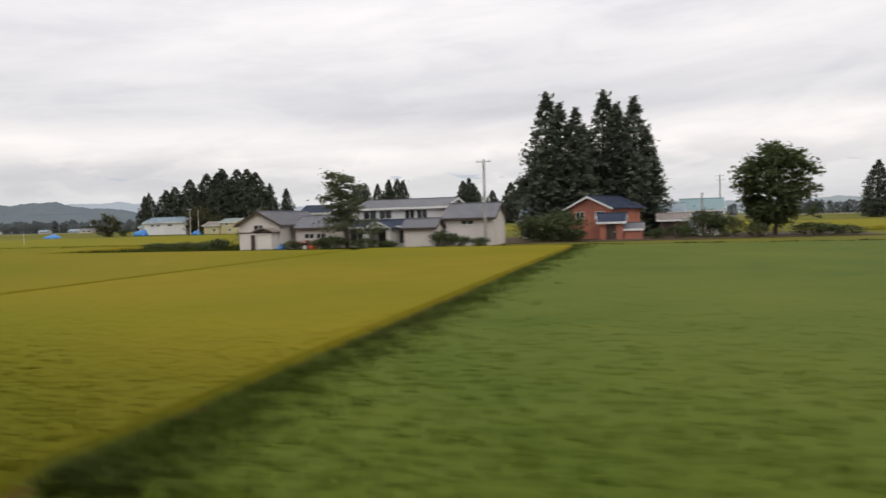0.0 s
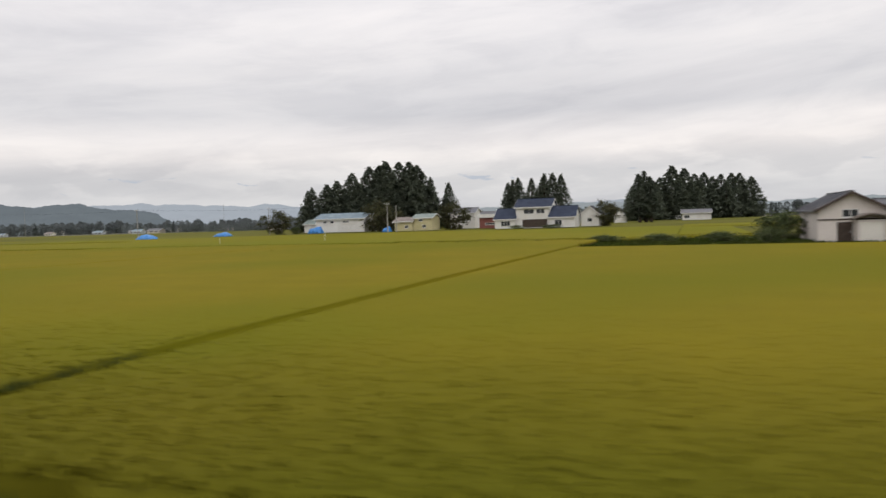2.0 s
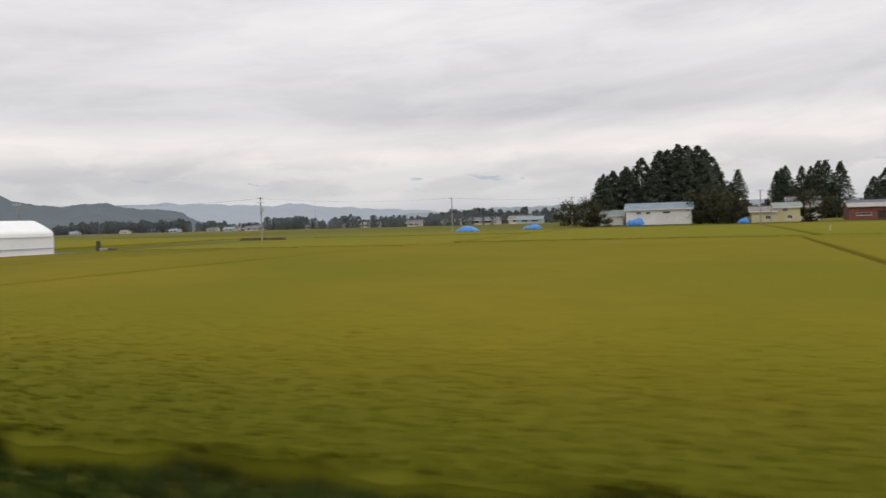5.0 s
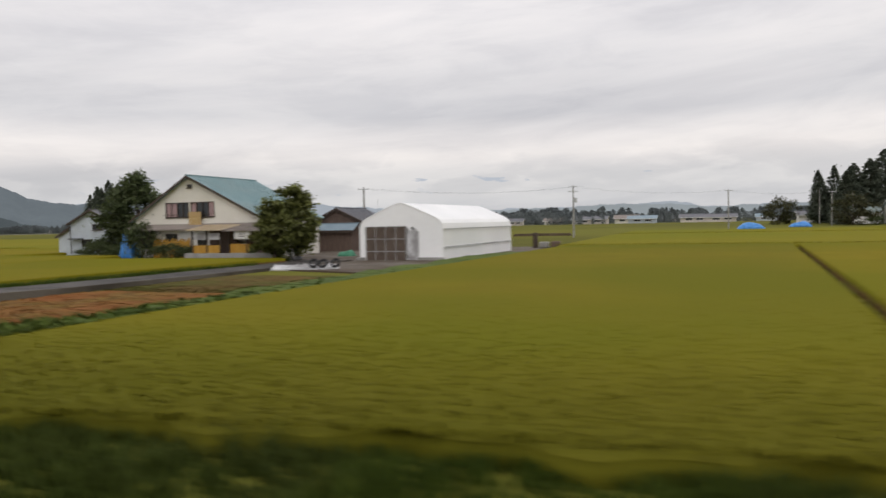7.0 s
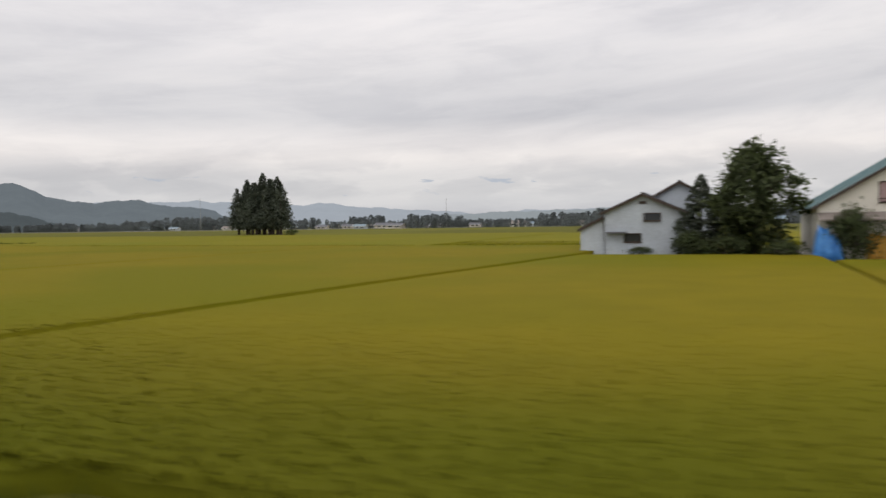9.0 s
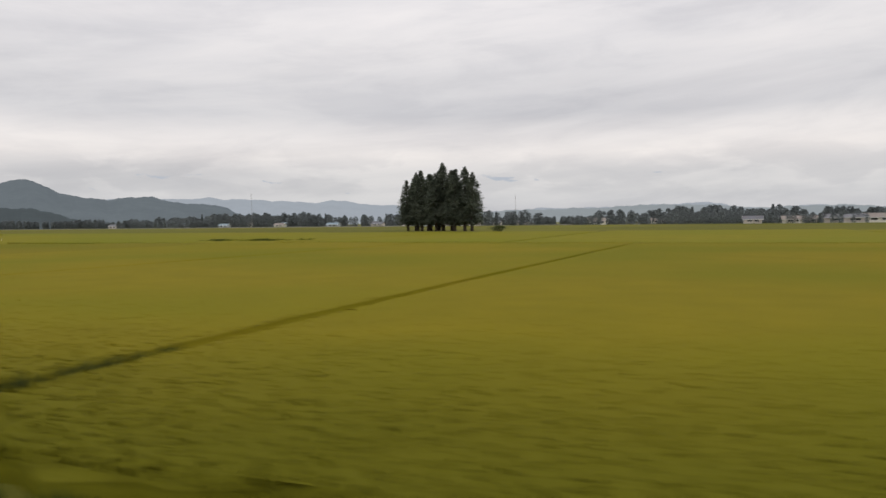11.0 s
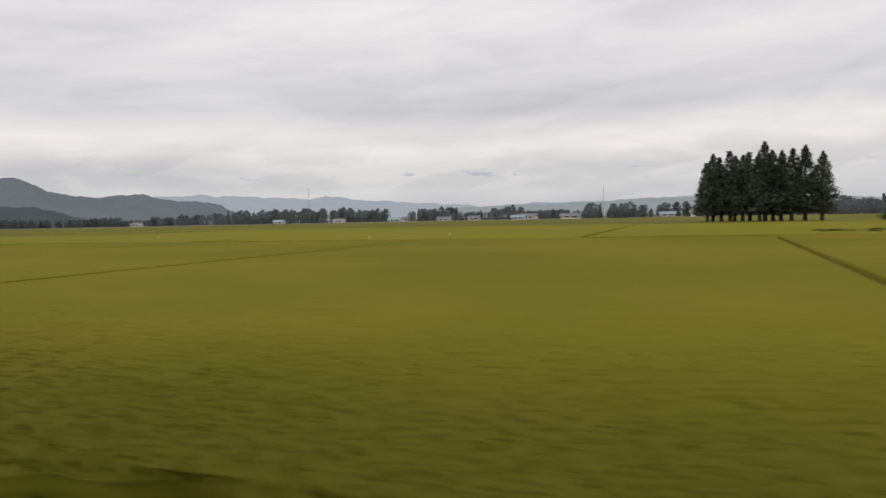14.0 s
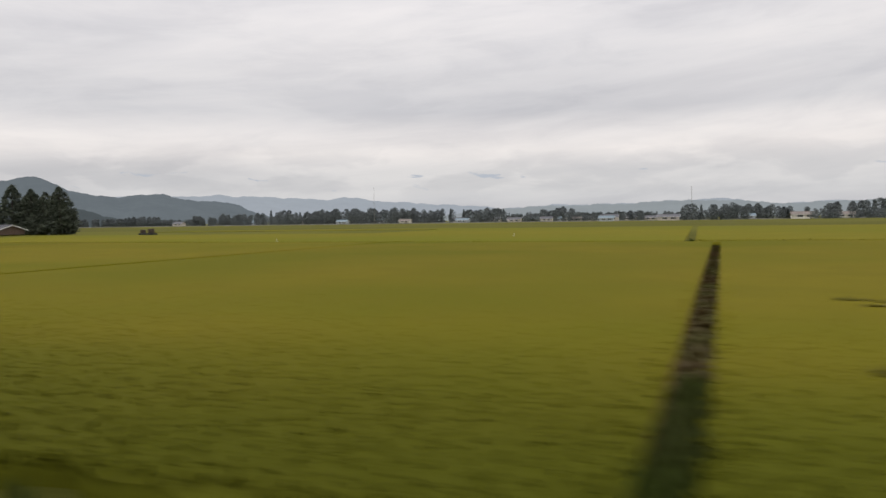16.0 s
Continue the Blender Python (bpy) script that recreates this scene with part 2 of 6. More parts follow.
RAILWHITE = surface("white_rail_paint", (0.68, 0.68, 0.67), (0.78, 0.78, 0.77), 1.5, 0.5, 0.1, 12.0, c=(0.55, 0.54, 0.51), big=0.8)
FILM = surface("white_plastic_film", (0.92, 0.92, 0.92), (0.95, 0.95, 0.95), 0.5, 0.4, 0.0, 3.0, spec=0.6, c=(0.88, 0.885, 0.89), big=0.2, speck=0.05)
TARP = surface("blue_tarpaulin", (0.035, 0.19, 0.56), (0.10, 0.33, 0.74), 2.2, 0.45, 0.3, 4.0, spec=0.4)
ORANGE = surface("orange_red_tractor_paint", (0.50, 0.085, 0.030), (0.58, 0.12, 0.045), 1.5, 0.4, 0, 8.0)
RUBBER = surface("black_rubber", (0.020, 0.020, 0.021), (0.036, 0.036, 0.037), 3.0, 0.8, 0.1, 10.0)
GREYSHEET = surface("grey_white_sheet", (0.52, 0.52, 0.53), (0.74, 0.74, 0.75), 1.6, 0.6, 0.4, 5.0, c=(0.34, 0.33, 0.33), big=0.9)
CURTAIN = surface("dusty_pink_curtain", (0.38, 0.25, 0.26), (0.50, 0.36, 0.36), 1.5, 0.9, 0.1, 8.0, stretch=(6, 1, 0.5))
GREENPAINT = surface("green_cover", (0.05, 0.22, 0.13), (0.08, 0.28, 0.17), 1.0, 0.5, 0, 6.0)
BAMBOO = surface("straw_mat", (0.46, 0.31, 0.13), (0.56, 0.40, 0.19), 3.0, 0.8, 0.2, 12.0)



def greener_shaded_edge(m, green, y_from, y_to):
    """Rows beside the bank: greener, with the shade between plants put into the colour."""
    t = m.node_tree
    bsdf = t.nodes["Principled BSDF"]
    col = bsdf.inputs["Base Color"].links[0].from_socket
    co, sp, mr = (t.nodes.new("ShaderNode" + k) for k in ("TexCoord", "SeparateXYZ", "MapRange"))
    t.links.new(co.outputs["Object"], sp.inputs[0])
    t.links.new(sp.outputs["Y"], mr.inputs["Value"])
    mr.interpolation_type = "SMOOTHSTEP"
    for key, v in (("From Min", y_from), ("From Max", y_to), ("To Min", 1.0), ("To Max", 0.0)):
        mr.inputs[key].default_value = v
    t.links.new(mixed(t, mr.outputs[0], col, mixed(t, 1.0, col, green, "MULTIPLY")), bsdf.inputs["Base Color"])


# near rows are tinted darker, standing in for shade among the stems
greener_shaded_edge(RICE, (0.63, 0.69, 0.85), 5.5, 17.0)
greener_shaded_edge(RICE_LATE, (0.57, 0.63, 0.84), 5.5, 17.0)


def leafy(m, share):
    """Thin leaves: part of the light passes through."""
    t = m.node_tree
    bsdf, out = t.nodes["Principled BSDF"], t.nodes["Material Output"]
    tr, mx = t.nodes.new("ShaderNodeBsdfTranslucent"), t.nodes.new("ShaderNodeMixShader")
    mx.inputs[0].default_value = share
    t.links.new(bsdf.inputs["Base Color"].links[0].from_socket, tr.inputs["Color"])
    t.links.new(bsdf.outputs[0], mx.inputs[1])
    t.links.new(tr.outputs[0], mx.inputs[2])
    t.links.new(mx.outputs[0], out.inputs["Surface"])


for leaf_mat in (CEDAR, BROADLEAF, BROWNLEAF, PINE, HAZY_FARLEAF):
    leafy(leaf_mat, 0.5)

GLASS = bpy.data.materials.new("dark_window_glass")
GLASS.use_nodes = True
gb = GLASS.node_tree.nodes["Principled BSDF"]
gb.inputs["Base Color"].default_value = (0.03, 0.034, 0.038, 1)
gb.inputs["Roughness"].default_value = 0.08
gb.inputs["Specular IOR Level"].default_value = 0.5


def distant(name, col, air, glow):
    """Far hills in moist air: plain forest colour, its veil of air light put in as emission; a backdrop kilometres
    away.
    """
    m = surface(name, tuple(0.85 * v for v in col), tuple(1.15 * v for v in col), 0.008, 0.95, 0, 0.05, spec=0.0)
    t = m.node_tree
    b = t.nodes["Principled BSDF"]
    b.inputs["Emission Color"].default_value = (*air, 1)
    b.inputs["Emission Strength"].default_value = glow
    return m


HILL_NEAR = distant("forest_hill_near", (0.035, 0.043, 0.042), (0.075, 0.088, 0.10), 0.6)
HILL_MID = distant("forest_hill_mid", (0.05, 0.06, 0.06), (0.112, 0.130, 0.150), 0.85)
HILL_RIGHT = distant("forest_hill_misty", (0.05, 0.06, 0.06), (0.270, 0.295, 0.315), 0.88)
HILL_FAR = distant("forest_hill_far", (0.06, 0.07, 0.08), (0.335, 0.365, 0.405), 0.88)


# ---- mesh helpers ----
def base_of(ob):
    while ob.parent:
        ob = ob.parent
    return ob


FARMSTEAD = Vector((0, 0, 0))  # where the farm now being built sits on the plan
SEAT = {}


def part(name, bm, material, parent, label=""):
    """Links a bmesh, given in world metres, as one mesh under a thing or a part."""
    me = bpy.data.meshes.new(name)
    bmesh.ops.translate(bm, verts=bm.verts, vec=SEAT[base_of(parent).name] - base_of(parent).location)
    bmesh.ops.recalc_face_normals(bm, faces=bm.faces)
    bm.to_mesh(me)
    bm.free()
    me.materials.append(material)
    ob = new(name, me)
    ob.parent = parent
    return tagged(ob, label)


def thing(name, x, y, z, label, category, group="", kind=""):
    ob = new(name)
    ob.location = Vector((x, y, z)) + FARMSTEAD
    SEAT[ob.name] = FARMSTEAD.copy()
    return tagged(ob, label, category, group, kind)


def solo(name, verts, faces, material, label, category, group="", kind="", smooth=False):
    me = bpy.data.meshes.new(name)
    me.from_pydata(verts, [], faces)
    me.materials.append(material)
    if smooth:
        me.shade_smooth()
    return tagged(new(name, me), label, category, group, kind)


def box(x0, x1, y0, y1, z0, z1, bm=None, bevel=0.0):
    bm = bm or bmesh.new()
    vs = bmesh.ops.create_cube(bm, size=1)["verts"]
    for v in vs:
        v.co = Vector((x0 + (v.co.x + 0.5) * (x1 - x0), y0 + (v.co.y + 0.5) * (y1 - y0), z0 + (v.co.z + 0.5) * (z1 - z0)))
    if bevel:
        bmesh.ops.bevel(bm, geom=list({e for v in vs for e in v.link_edges}), offset=bevel, segments=1, affect="EDGES")
    return bm


def prism(points, thick, bm=None):
    """A flat polygon pushed along a vector into a solid."""
    bm = bm or bmesh.new()
    a = [bm.verts.new(p) for p in points]
    b = [bm.verts.new(Vector(p) + Vector(thick)) for p in points]
    bm.faces.new(a)
    bm.faces.new(b[::-1])
    n = len(a)
    for i in range(n):
        bm.faces.new((a[i], b[i], b[(i + 1) % n], a[(i + 1) % n]))
    return bm


def tube(points, radii, sides=8, bm=None):
    bm = bm or bmesh.new()
    rings = []
    pts = [Vector(p) for p in points]
    for i, p in enumerate(pts):
        d = (pts[min(i + 1, len(pts) - 1)] - pts[max(i - 1, 0)]).normalized()
        u = d.cross(Vector((0.31, 0.93, 0.2))).normalized()
        w = d.cross(u)
        rings.append([bm.verts.new(p + (u * math.cos(k * math.tau / sides) + w * math.sin(k * math.tau / sides)) * radii[i]) for k in range(sides)])
    for r0, r1 in zip(rings, rings[1:]):
        for k in range(sides):
            bm.faces.new((r0[k], r0[(k + 1) % sides], r1[(k + 1) % sides], r1[k]))
    bm.faces.new(rings[0][::-1])
    bm.faces.new(rings[-1])
    return bm


def pierced(bm, x0, x1, z0, z1, y0, y1, openings):
    """A wall slab facing the track with real openings (x0, x1, z0, z1) through it."""
    xs = sorted({x0, x1, *(v for o in openings for v in o[:2] if x0 < v < x1)})
    zs = sorted({z0, z1, *(v for o in openings for v in o[2:4] if z0 < v < z1)})
    for xa, xb in zip(xs, xs[1:]):
        for za, zb in zip(zs, zs[1:]):
            cx, cz = (xa + xb) / 2, (za + zb) / 2
            if not any(o[0] < cx < o[1] and o[2] < cz < o[3] for o in openings):
                box(xa, xb, y0, y1, za, zb, bm)
    bmesh.ops.remove_doubles(bm, verts=bm.verts, dist=0.0005)
    seen = {}
    for f in list(bm.faces):
        c = f.calc_center_median()
        seen.setdefault((round(c.x, 3), round(c.y, 3), round(c.z, 3)), []).append(f)
    bmesh.ops.delete(bm, geom=[f for fs in seen.values() if len(fs) > 1 for f in fs], context="FACES_ONLY")
    return bm


def window(owner, x0, x1, z0, z1, y, frame_mat, leaves=2, curtain=None, depth=0.16):
    """A sash window set into an opening in a wall whose face is at y."""
    f = bmesh.new()
    w = 0.07
    for a, b, c, d in ((x0, x1, z0, z0 + w), (x0, x1, z1 - w, z1), (x0, x0 + w, z0 + w, z1 - w), (x1 - w, x1, z0 + w, z1 - w)):
        box(a, b, y - 0.03, y + 0.08, c, d, f)
    for i in range(1, leaves):
        xm = x0 + (x1 - x0) * i / leaves
        box(xm - 0.03, xm + 0.03, y - 0.01, y + 0.07, z0 + w, z1 - w, f)
    win = part("window", f, frame_mat, owner)
    for i in range(leaves):
        a, b = x0 + (x1 - x0) * i / leaves, x0 + (x1 - x0) * (i + 1) / leaves
        drawn = curtain and i in curtain
        part("pane", box(a + 0.03, b - 0.03, y + 0.09, y + 0.10, z0 + w, z1 - w), CURTAIN if drawn else GLASS, win, "pane with a drawn pink curtain" if drawn else "")
    part("sill", box(x0 - 0.05, x1 + 0.05, y - 0.10, y - 0.032, z0 - 0.06, z0), frame_mat, win)
    return win


def gable_house(name, x0, x1, y0, y1, ze, zr, ridge, wall, roof, label, category="house", openings=(), over=0.5, trim=TRIM, frame_mat=TRIM, zb=-0.1,
                group="", seams=True, thick=0.14, owner=None, ridge_at=0.5, drop=0.0):
    """A gabled building. ridge 'x' runs along the track, 'y' away from it. openings: (x0, x1, z0, z1, kind, leaves)."""
    h = owner or thing(name, (x0 + x1) / 2, (y0 + y1) / 2, zb, label, category, group)
    t = 0.18
    bm = pierced(bmesh.new(), x0, x1, zb, ze, y0, y0 + t, [o[:4] for o in openings])
    part("front_wall", bm, wall, h)
    sides = bmesh.new()
    box(x0, x0 + t, y0 + t, y1 - t, zb, ze, sides)
    box(x1 - t, x1, y0 + t, y1 - t, zb, ze, sides)
    box(x0, x1, y1 - t, y1, zb, ze, sides)
    part("side_wall", sides, wall, h)
    if ridge == "y":
        xm = x0 + (x1 - x0) * ridge_at
        gab = prism([(x0, y0, ze), (x1, y0, ze - drop), (xm, y0, zr)], (0, t, 0))
        part("gable", gab, wall, h)
        part("gable", prism([(x0, y1 - t, ze), (x1, y1 - t, ze - drop), (xm, y1 - t, zr)], (0, t, 0)), wall, h)
        slopes = [((x0, ze), (xm, zr), -1), ((x1, ze), (xm, zr), 1)]
        rf, ribs = bmesh.new(), bmesh.new()
        barge = bmesh.new()
        for (xa, za), (xb, zb2), s in slopes:
            k = (zr - ze) / abs(xb - xa)
            xe, zee = xa + s * over, ze - k * over
            prism([(xe, y0 - over, zee), (xb, y0 - over, zb2), (xb, y0 - over, zb2 + thick), (xe, y0 - over, zee + thick)], (0, y1 - y0 + 2 * over, 0), rf)
            prism([(xe, y0 - over - 0.04, zee - 0.12), (xb, y0 - over - 0.04, zb2 - 0.12), (xb, y0 - over - 0.04, zb2 + thick - 0.02), (xe, y0 - over - 0.04, zee + thick - 0.02)], (0, 0.037, 0), barge)
            if seams:
                n = int((y1 - y0 + 2 * over) / 0.5)
                for i in range(1, n):
                    yy = y0 - over + i * 0.5
                    prism([(xe, yy, zee + thick), (xb, yy, zb2 + thick), (xb, yy, zb2 + thick + 0.045), (xe, yy, zee + thick + 0.045)], (0, 0.04, 0), ribs)
        r = part("roof", rf, roof, h)
        part("bargeboard", barge, trim, h)
        part("ridge_cap", box(xm - 0.14, xm + 0.14, y0 - over - 0.02, y1 + over, zr + thick - 0.06, zr + thick + 0.06), roof, r)
    else:
        ym = (y0 + y1) / 2
        gab = prism([(x0, y0, ze), (x0, y1, ze), (x0, ym, zr)], (t, 0, 0))
        part("gable", gab, wall, h)
        part("gable", prism([(x1 - t, y0, ze), (x1 - t, y1, ze), (x1 - t, ym, zr)], (t, 0, 0)), wall, h)
        k = (zr - ze) / (ym - y0)
        rf, ribs, barge = bmesh.new(), bmesh.new(), bmesh.new()
        for ya, s in ((y0, -1), (y1, 1)):
            yo, zo = ya + s * over, ze - k * over
            prism([(x0 - over, yo, zo), (x0 - over, ym, zr), (x0 - over, ym, zr + thick), (x0 - over, yo, zo + thick)], (x1 - x0 + 2 * over, 0, 0), rf)
            for xg in (x0 - over - 0.04, x1 + over + 0.003):
                prism([(xg, yo, zo - 0.12), (xg, ym, zr - 0.12), (xg, ym, zr + thick - 0.02), (xg, yo, zo + thick - 0.02)], (0.037, 0, 0), barge)
            if seams:
                n = int((x1 - x0 + 2 * over) / 0.5)
                for i in range(1, n):
                    xx = x0 - over + i * 0.5
                    prism([(xx, yo, zo + thick), (xx, ym, zr + thick), (xx, ym, zr + thick + 0.045), (xx, yo, zo + thick + 0.045)], (0.04, 0, 0), ribs)
        box(x0 - over, x1 + over, y0 - over - 0.04, y0 - over - 0.003, ze - k * over - 0.14, ze - k * over + thick - 0.02, barge)
        r = part("roof", rf, roof, h)
        part("bargeboard", barge, trim, h)
        part("ridge_cap", box(x0 - over - 0.02, x1 + over + 0.02, ym - 0.14, ym + 0.14, zr + thick - 0.06, zr + thick + 0.06), roof, r)
    if seams and len(ribs.verts):
        part("roof_seams", ribs, roof, r)
    else:
        ribs.free()
    for o in openings:
        kind, leaves = (o[4] if len(o) > 4 else "window"), (o[5] if len(o) > 5 else 2)
        if kind == "window":
            window(h, *o[:4], y0, frame_mat, leaves, o[6] if len(o) > 6 else None)
        elif kind == "shutter":
            sh = bmesh.new()
            n = max(4, int((o[3] - o[2]) / 0.25))
            for i in range(n):
                za, zc = o[2] + (o[3] - o[2]) * i / n, o[2] + (o[3] - o[2]) * (i + 1) / n
                box(o[0], o[1], y0 + 0.05, y0 + 0.09, za + 0.015, zc, sh)
            box(o[0], o[1], y0 + 0.09, y0 + 0.11, o[2], o[3], sh)
            part("shutter_door", sh, TRIM, h, "pale roller shutter door")
        elif kind == "door":
            d = part("door", box(o[0] + 0.03, o[1] - 0.03, y0 + 0.06, y0 + 0.11, o[2], o[3] - 0.03, bevel=0.01), DARKWOOD, h, "dark wooden door")
            part("handle", box(o[1] - 0.2, o[1] - 0.12, y0 + 0.03, y0 + 0.058, o[2] + 0.9, o[2] + 1.05), GALV, d)
    return h


# ---- ground: one sheet, embanked under the track, falling gently across the valley ----
def lie(y):
    if y > 400:
        return 0.3 - (min(y, 1100) - 400) * 0.0052
    if y > 110:
        return -0.12 + 0.42 * min(1.0, (y - 110) / 60)
    if y < 4.6:
        return -0.12 + min(1.0, (4.6 - y) / 2.0) * 0.95
    return -0.12


gx = [-4900, -3000, -2000, -1400, -1000] + list(range(-800, 121, 20)) + [200, 400, 800, 1500, 3000, 4900]
gy = [-4900, -2000, -500, -100, -20, -6, 0, 2.6, 3.6, 4.6, 6, 9, 14, 20, 30, 40, 50, 60, 70, 80, 90, 100, 110, 130, 150, 170, 200, 240, 300, 400, 460, 600, 800, 1100, 1500, 2500, 4900]
gv = [(x, y, lie(y)) for y in gy for x in gx]
gf = [(j * len(gx) + i, j * len(gx) + i + 1, (j + 1) * len(gx) + i + 1, (j + 1) * len(gx) + i) for j in range(len(gy) - 1) for i in range(len(gx) - 1)]
solo("ground", gv, gf, GROUND, "grassy earth of a wide flat valley plain", "ground", kind="structure", smooth=True)


# ---- fields ----
rng = np.random.default_rng(7)


def tuft_arrays(px, py, pz, blades, height, lean, width):
    """Narrow leaf triangles round each point; arrays of vertices and faces."""
    n = len(px) * blades
    x, y, z = (np.repeat(a, blades) for a in (px, py, pz))
    a = rng.uniform(0, math.tau, n)
    hgt = np.repeat(height, blades) * rng.uniform(0.6, 1.15, n)
    ln = lean * rng.uniform(0.2, 1.0, n)
    x, y = x + rng.normal(0, 0.05, n), y + rng.normal(0, 0.05, n)
    wd = np.repeat(width, blades) if np.ndim(width) else width
    ux, uy = -np.sin(a) * wd / 2, np.cos(a) * wd / 2
    v = np.empty((n, 3, 3))
    v[:, 0] = np.stack([x + ux, y + uy, z], -1)
    v[:, 1] = np.stack([x - ux, y - uy, z], -1)
    v[:, 2] = np.stack([x + np.cos(a) * ln * hgt, y + np.sin(a) * ln * hgt, z + hgt], -1)
    return v.reshape(-1, 3), np.arange(n * 3).reshape(-1, 3)


def stuff_mesh(name, verts, faces, material):
    """verts: n x 3; faces: a list of index arrays of 3 or 4 columns."""
    me = bpy.data.meshes.new(name)
    me.vertices.add(len(verts))
    me.vertices.foreach_set("co", np.asarray(verts, dtype=np.float32).ravel())
    loops = np.concatenate([f.ravel() for f in faces])
    sizes = np.concatenate([np.full(len(f), f.shape[1]) for f in faces])
    me.loops.add(len(loops))
    me.loops.foreach_set("vertex_index", loops.astype(np.int32))
    me.polygons.add(len(sizes))
    me.polygons.foreach_set("loop_start", np.concatenate([[0], np.cumsum(sizes)[:-1]]).astype(np.int32))
    me.update(calc_edges=True)
    me.materials.append(material)
    return me


def wavy(x, y):
    return 0.5 * np.sin(x * 0.9 + 1.7 * np.sin(y * 0.31)) * np.sin(y * 0.8 + x * 0.13) + 0.5 * np.sin(x * 2.3 + y * 1.1) * np.sin(y * 2.9 - x * 0.7)


def crop(name, left, right, y0, y1, material, label, category, top=0.38, rough=0.02, near=13.0, group="", hgt=0.085, bottom=-0.15, spare=1.0, dip=0.06, wide=0.05, sink=0.02, lean=1.2, walls=None, skew=0.0):
    """A standing crop: a closed uneven canopy with skirts, and blades that stand out of it. left and right give x for a y."""
    ys = [y0]
    while ys[-1] < y1:
        ys.append(min(y1, ys[-1] + 0.25 + 0.03 * max(0, ys[-1] - 9)))
    nx = max(8, int(abs(right(y0) - left(y0)) / 0.5))
    s = np.linspace(0, 1, nx + 1)
    rows_x = []
    for y in ys:
        jit = (0.10 * np.sin(y * 3.1) + 0.07 * np.sin(y * 7.7)) * math.exp(-(y - y0) / 9)
        rows_x.append(left(y) + jit + (right(y) - left(y) - jit) * s)
    X = np.array(rows_x)
    Y = np.repeat(np.array(ys)[:, None], nx + 1, 1)
    Y[0] += 0.22 * np.sin(X[0] * 1.3) + 0.15 * np.sin(X[0] * 3.7)
    Y -= skew * (1 - s[None, :]) ** 2 * np.clip(1 - (Y - y0) / 14, 0, 1)
    Z = top - dip * np.clip(1 - (Y - y0) / 26, 0, 1) - sink * np.exp(-(Y - y0) / 9) + rough * wavy(X, Y)
    Z[:, 0] -= 0.03
    Z[:, -1] -= 0.03
    Z[0] -= 0.10
    w = nx + 1
    v = [np.stack([X, Y, Z], -1).reshape(-1, 3)]
    i, j = np.meshgrid(np.arange(nx), np.arange(len(ys) - 1))
    q = (j * w + i).ravel()
    faces = [np.stack([q, q + 1, q + w + 1, q + w], -1)]
    # skirts down to the soil along all four edges
    n = len(v[0])
    edges = [np.arange(w), np.arange(w)[::-1] + (len(ys) - 1) * w, np.arange(len(ys))[::-1] * w, np.arange(len(ys)) * w + w - 1]
    slots = [np.zeros(len(faces[0]), dtype=np.int32)]
    for k_edge, e in enumerate(edges):
        ring = e
        for drop, stalks in ((0.2, 0), (9.0, 1)):
            low = v[0][e].copy()
            low[:, 2] = np.maximum(low[:, 2] - drop, bottom)
            v.append(low)
            k = np.arange(len(e) - 1)
            faces.append(np.stack([ring[k], n + k, n + k + 1, ring[k + 1]], -1))
            slots.append(np.full(len(k), stalks if k_edge else 0, dtype=np.int32))
            ring = n + np.arange(len(e))
            n += len(e)
    n0, n_top = n, len(v[0])
    # blades
    reach = min(y1, y0 + near * 3.4)
    for ya, yb, dens, blades, fall in ((y0, reach, 30 * spare, 6, near * 0.75),):
        step = 1 / math.sqrt(dens)
        gxs, gys = np.meshgrid(np.arange(0, 1, step / abs(right(ya) - left(ya))), np.arange(ya, yb, step))
        py = (gys + rng.uniform(-0.45, 0.45, gys.shape) * step).ravel()
        keep = rng.uniform(0, 1, len(py)) < np.exp(-(py - ya) / fall)
        py = py[keep]
        m = len(py)
        far = np.exp(-(py - ya) / (fall * 1.6))
        lo = np.array([left(t) for t in py])
        hi = np.array([right(t) for t in py])
        px = lo + (hi - lo) * gxs.ravel()[keep] + rng.uniform(-0.45, 0.45, m) * step
        low = sink * np.exp(-(py - y0) / 9)
        py = py - skew * (1 - gxs.ravel()[keep]) ** 2 * np.clip(1 - (py - y0) / 14, 0, 1)
        pz = top - 0.03 * far - dip * np.clip(1 - (py - y0) / 26, 0, 1) - low + rough * wavy(px, py)
        tv, tf = tuft_arrays(px, py, pz, blades, rng.uniform(0.75, 1.15, m) * (hgt * far ** 1.7 + low), lean, wide)
        v.append(tv)
        faces.append(tf + n)
        n += len(tv)
    me = stuff_mesh(name, np.concatenate(v), faces, material)
    me.shade_smooth()
    # leaves are lit as one soft upright mass
    up = np.concatenate([np.tile((0.0, 0.0, 1.0), (n0, 1)), np.repeat(np.stack([rng.normal(0, 0.09, (n - n0) // 3), rng.normal(0, 0.09, (n - n0) // 3), np.ones((n - n0) // 3)], -1), 3, 0)])
    side = np.concatenate([np.tile(d, (2 * len(e), 1)) for d, e in zip(((0, -1, 0.3), (0, 1, 0.3), (-1, 0, 1.1), (1, 0, 1.1)), edges)])
    up[n_top:n0] = side
    if walls:
        me.materials.append(walls)
        slot = np.concatenate(slots + [np.zeros(len(me.polygons) - sum(len(s) for s in slots), dtype=np.int32)])
        me.polygons.foreach_set("material_index", slot)
    me.normals_split_custom_set_from_vertices(up / np.linalg.norm(up, axis=1)[:, None])
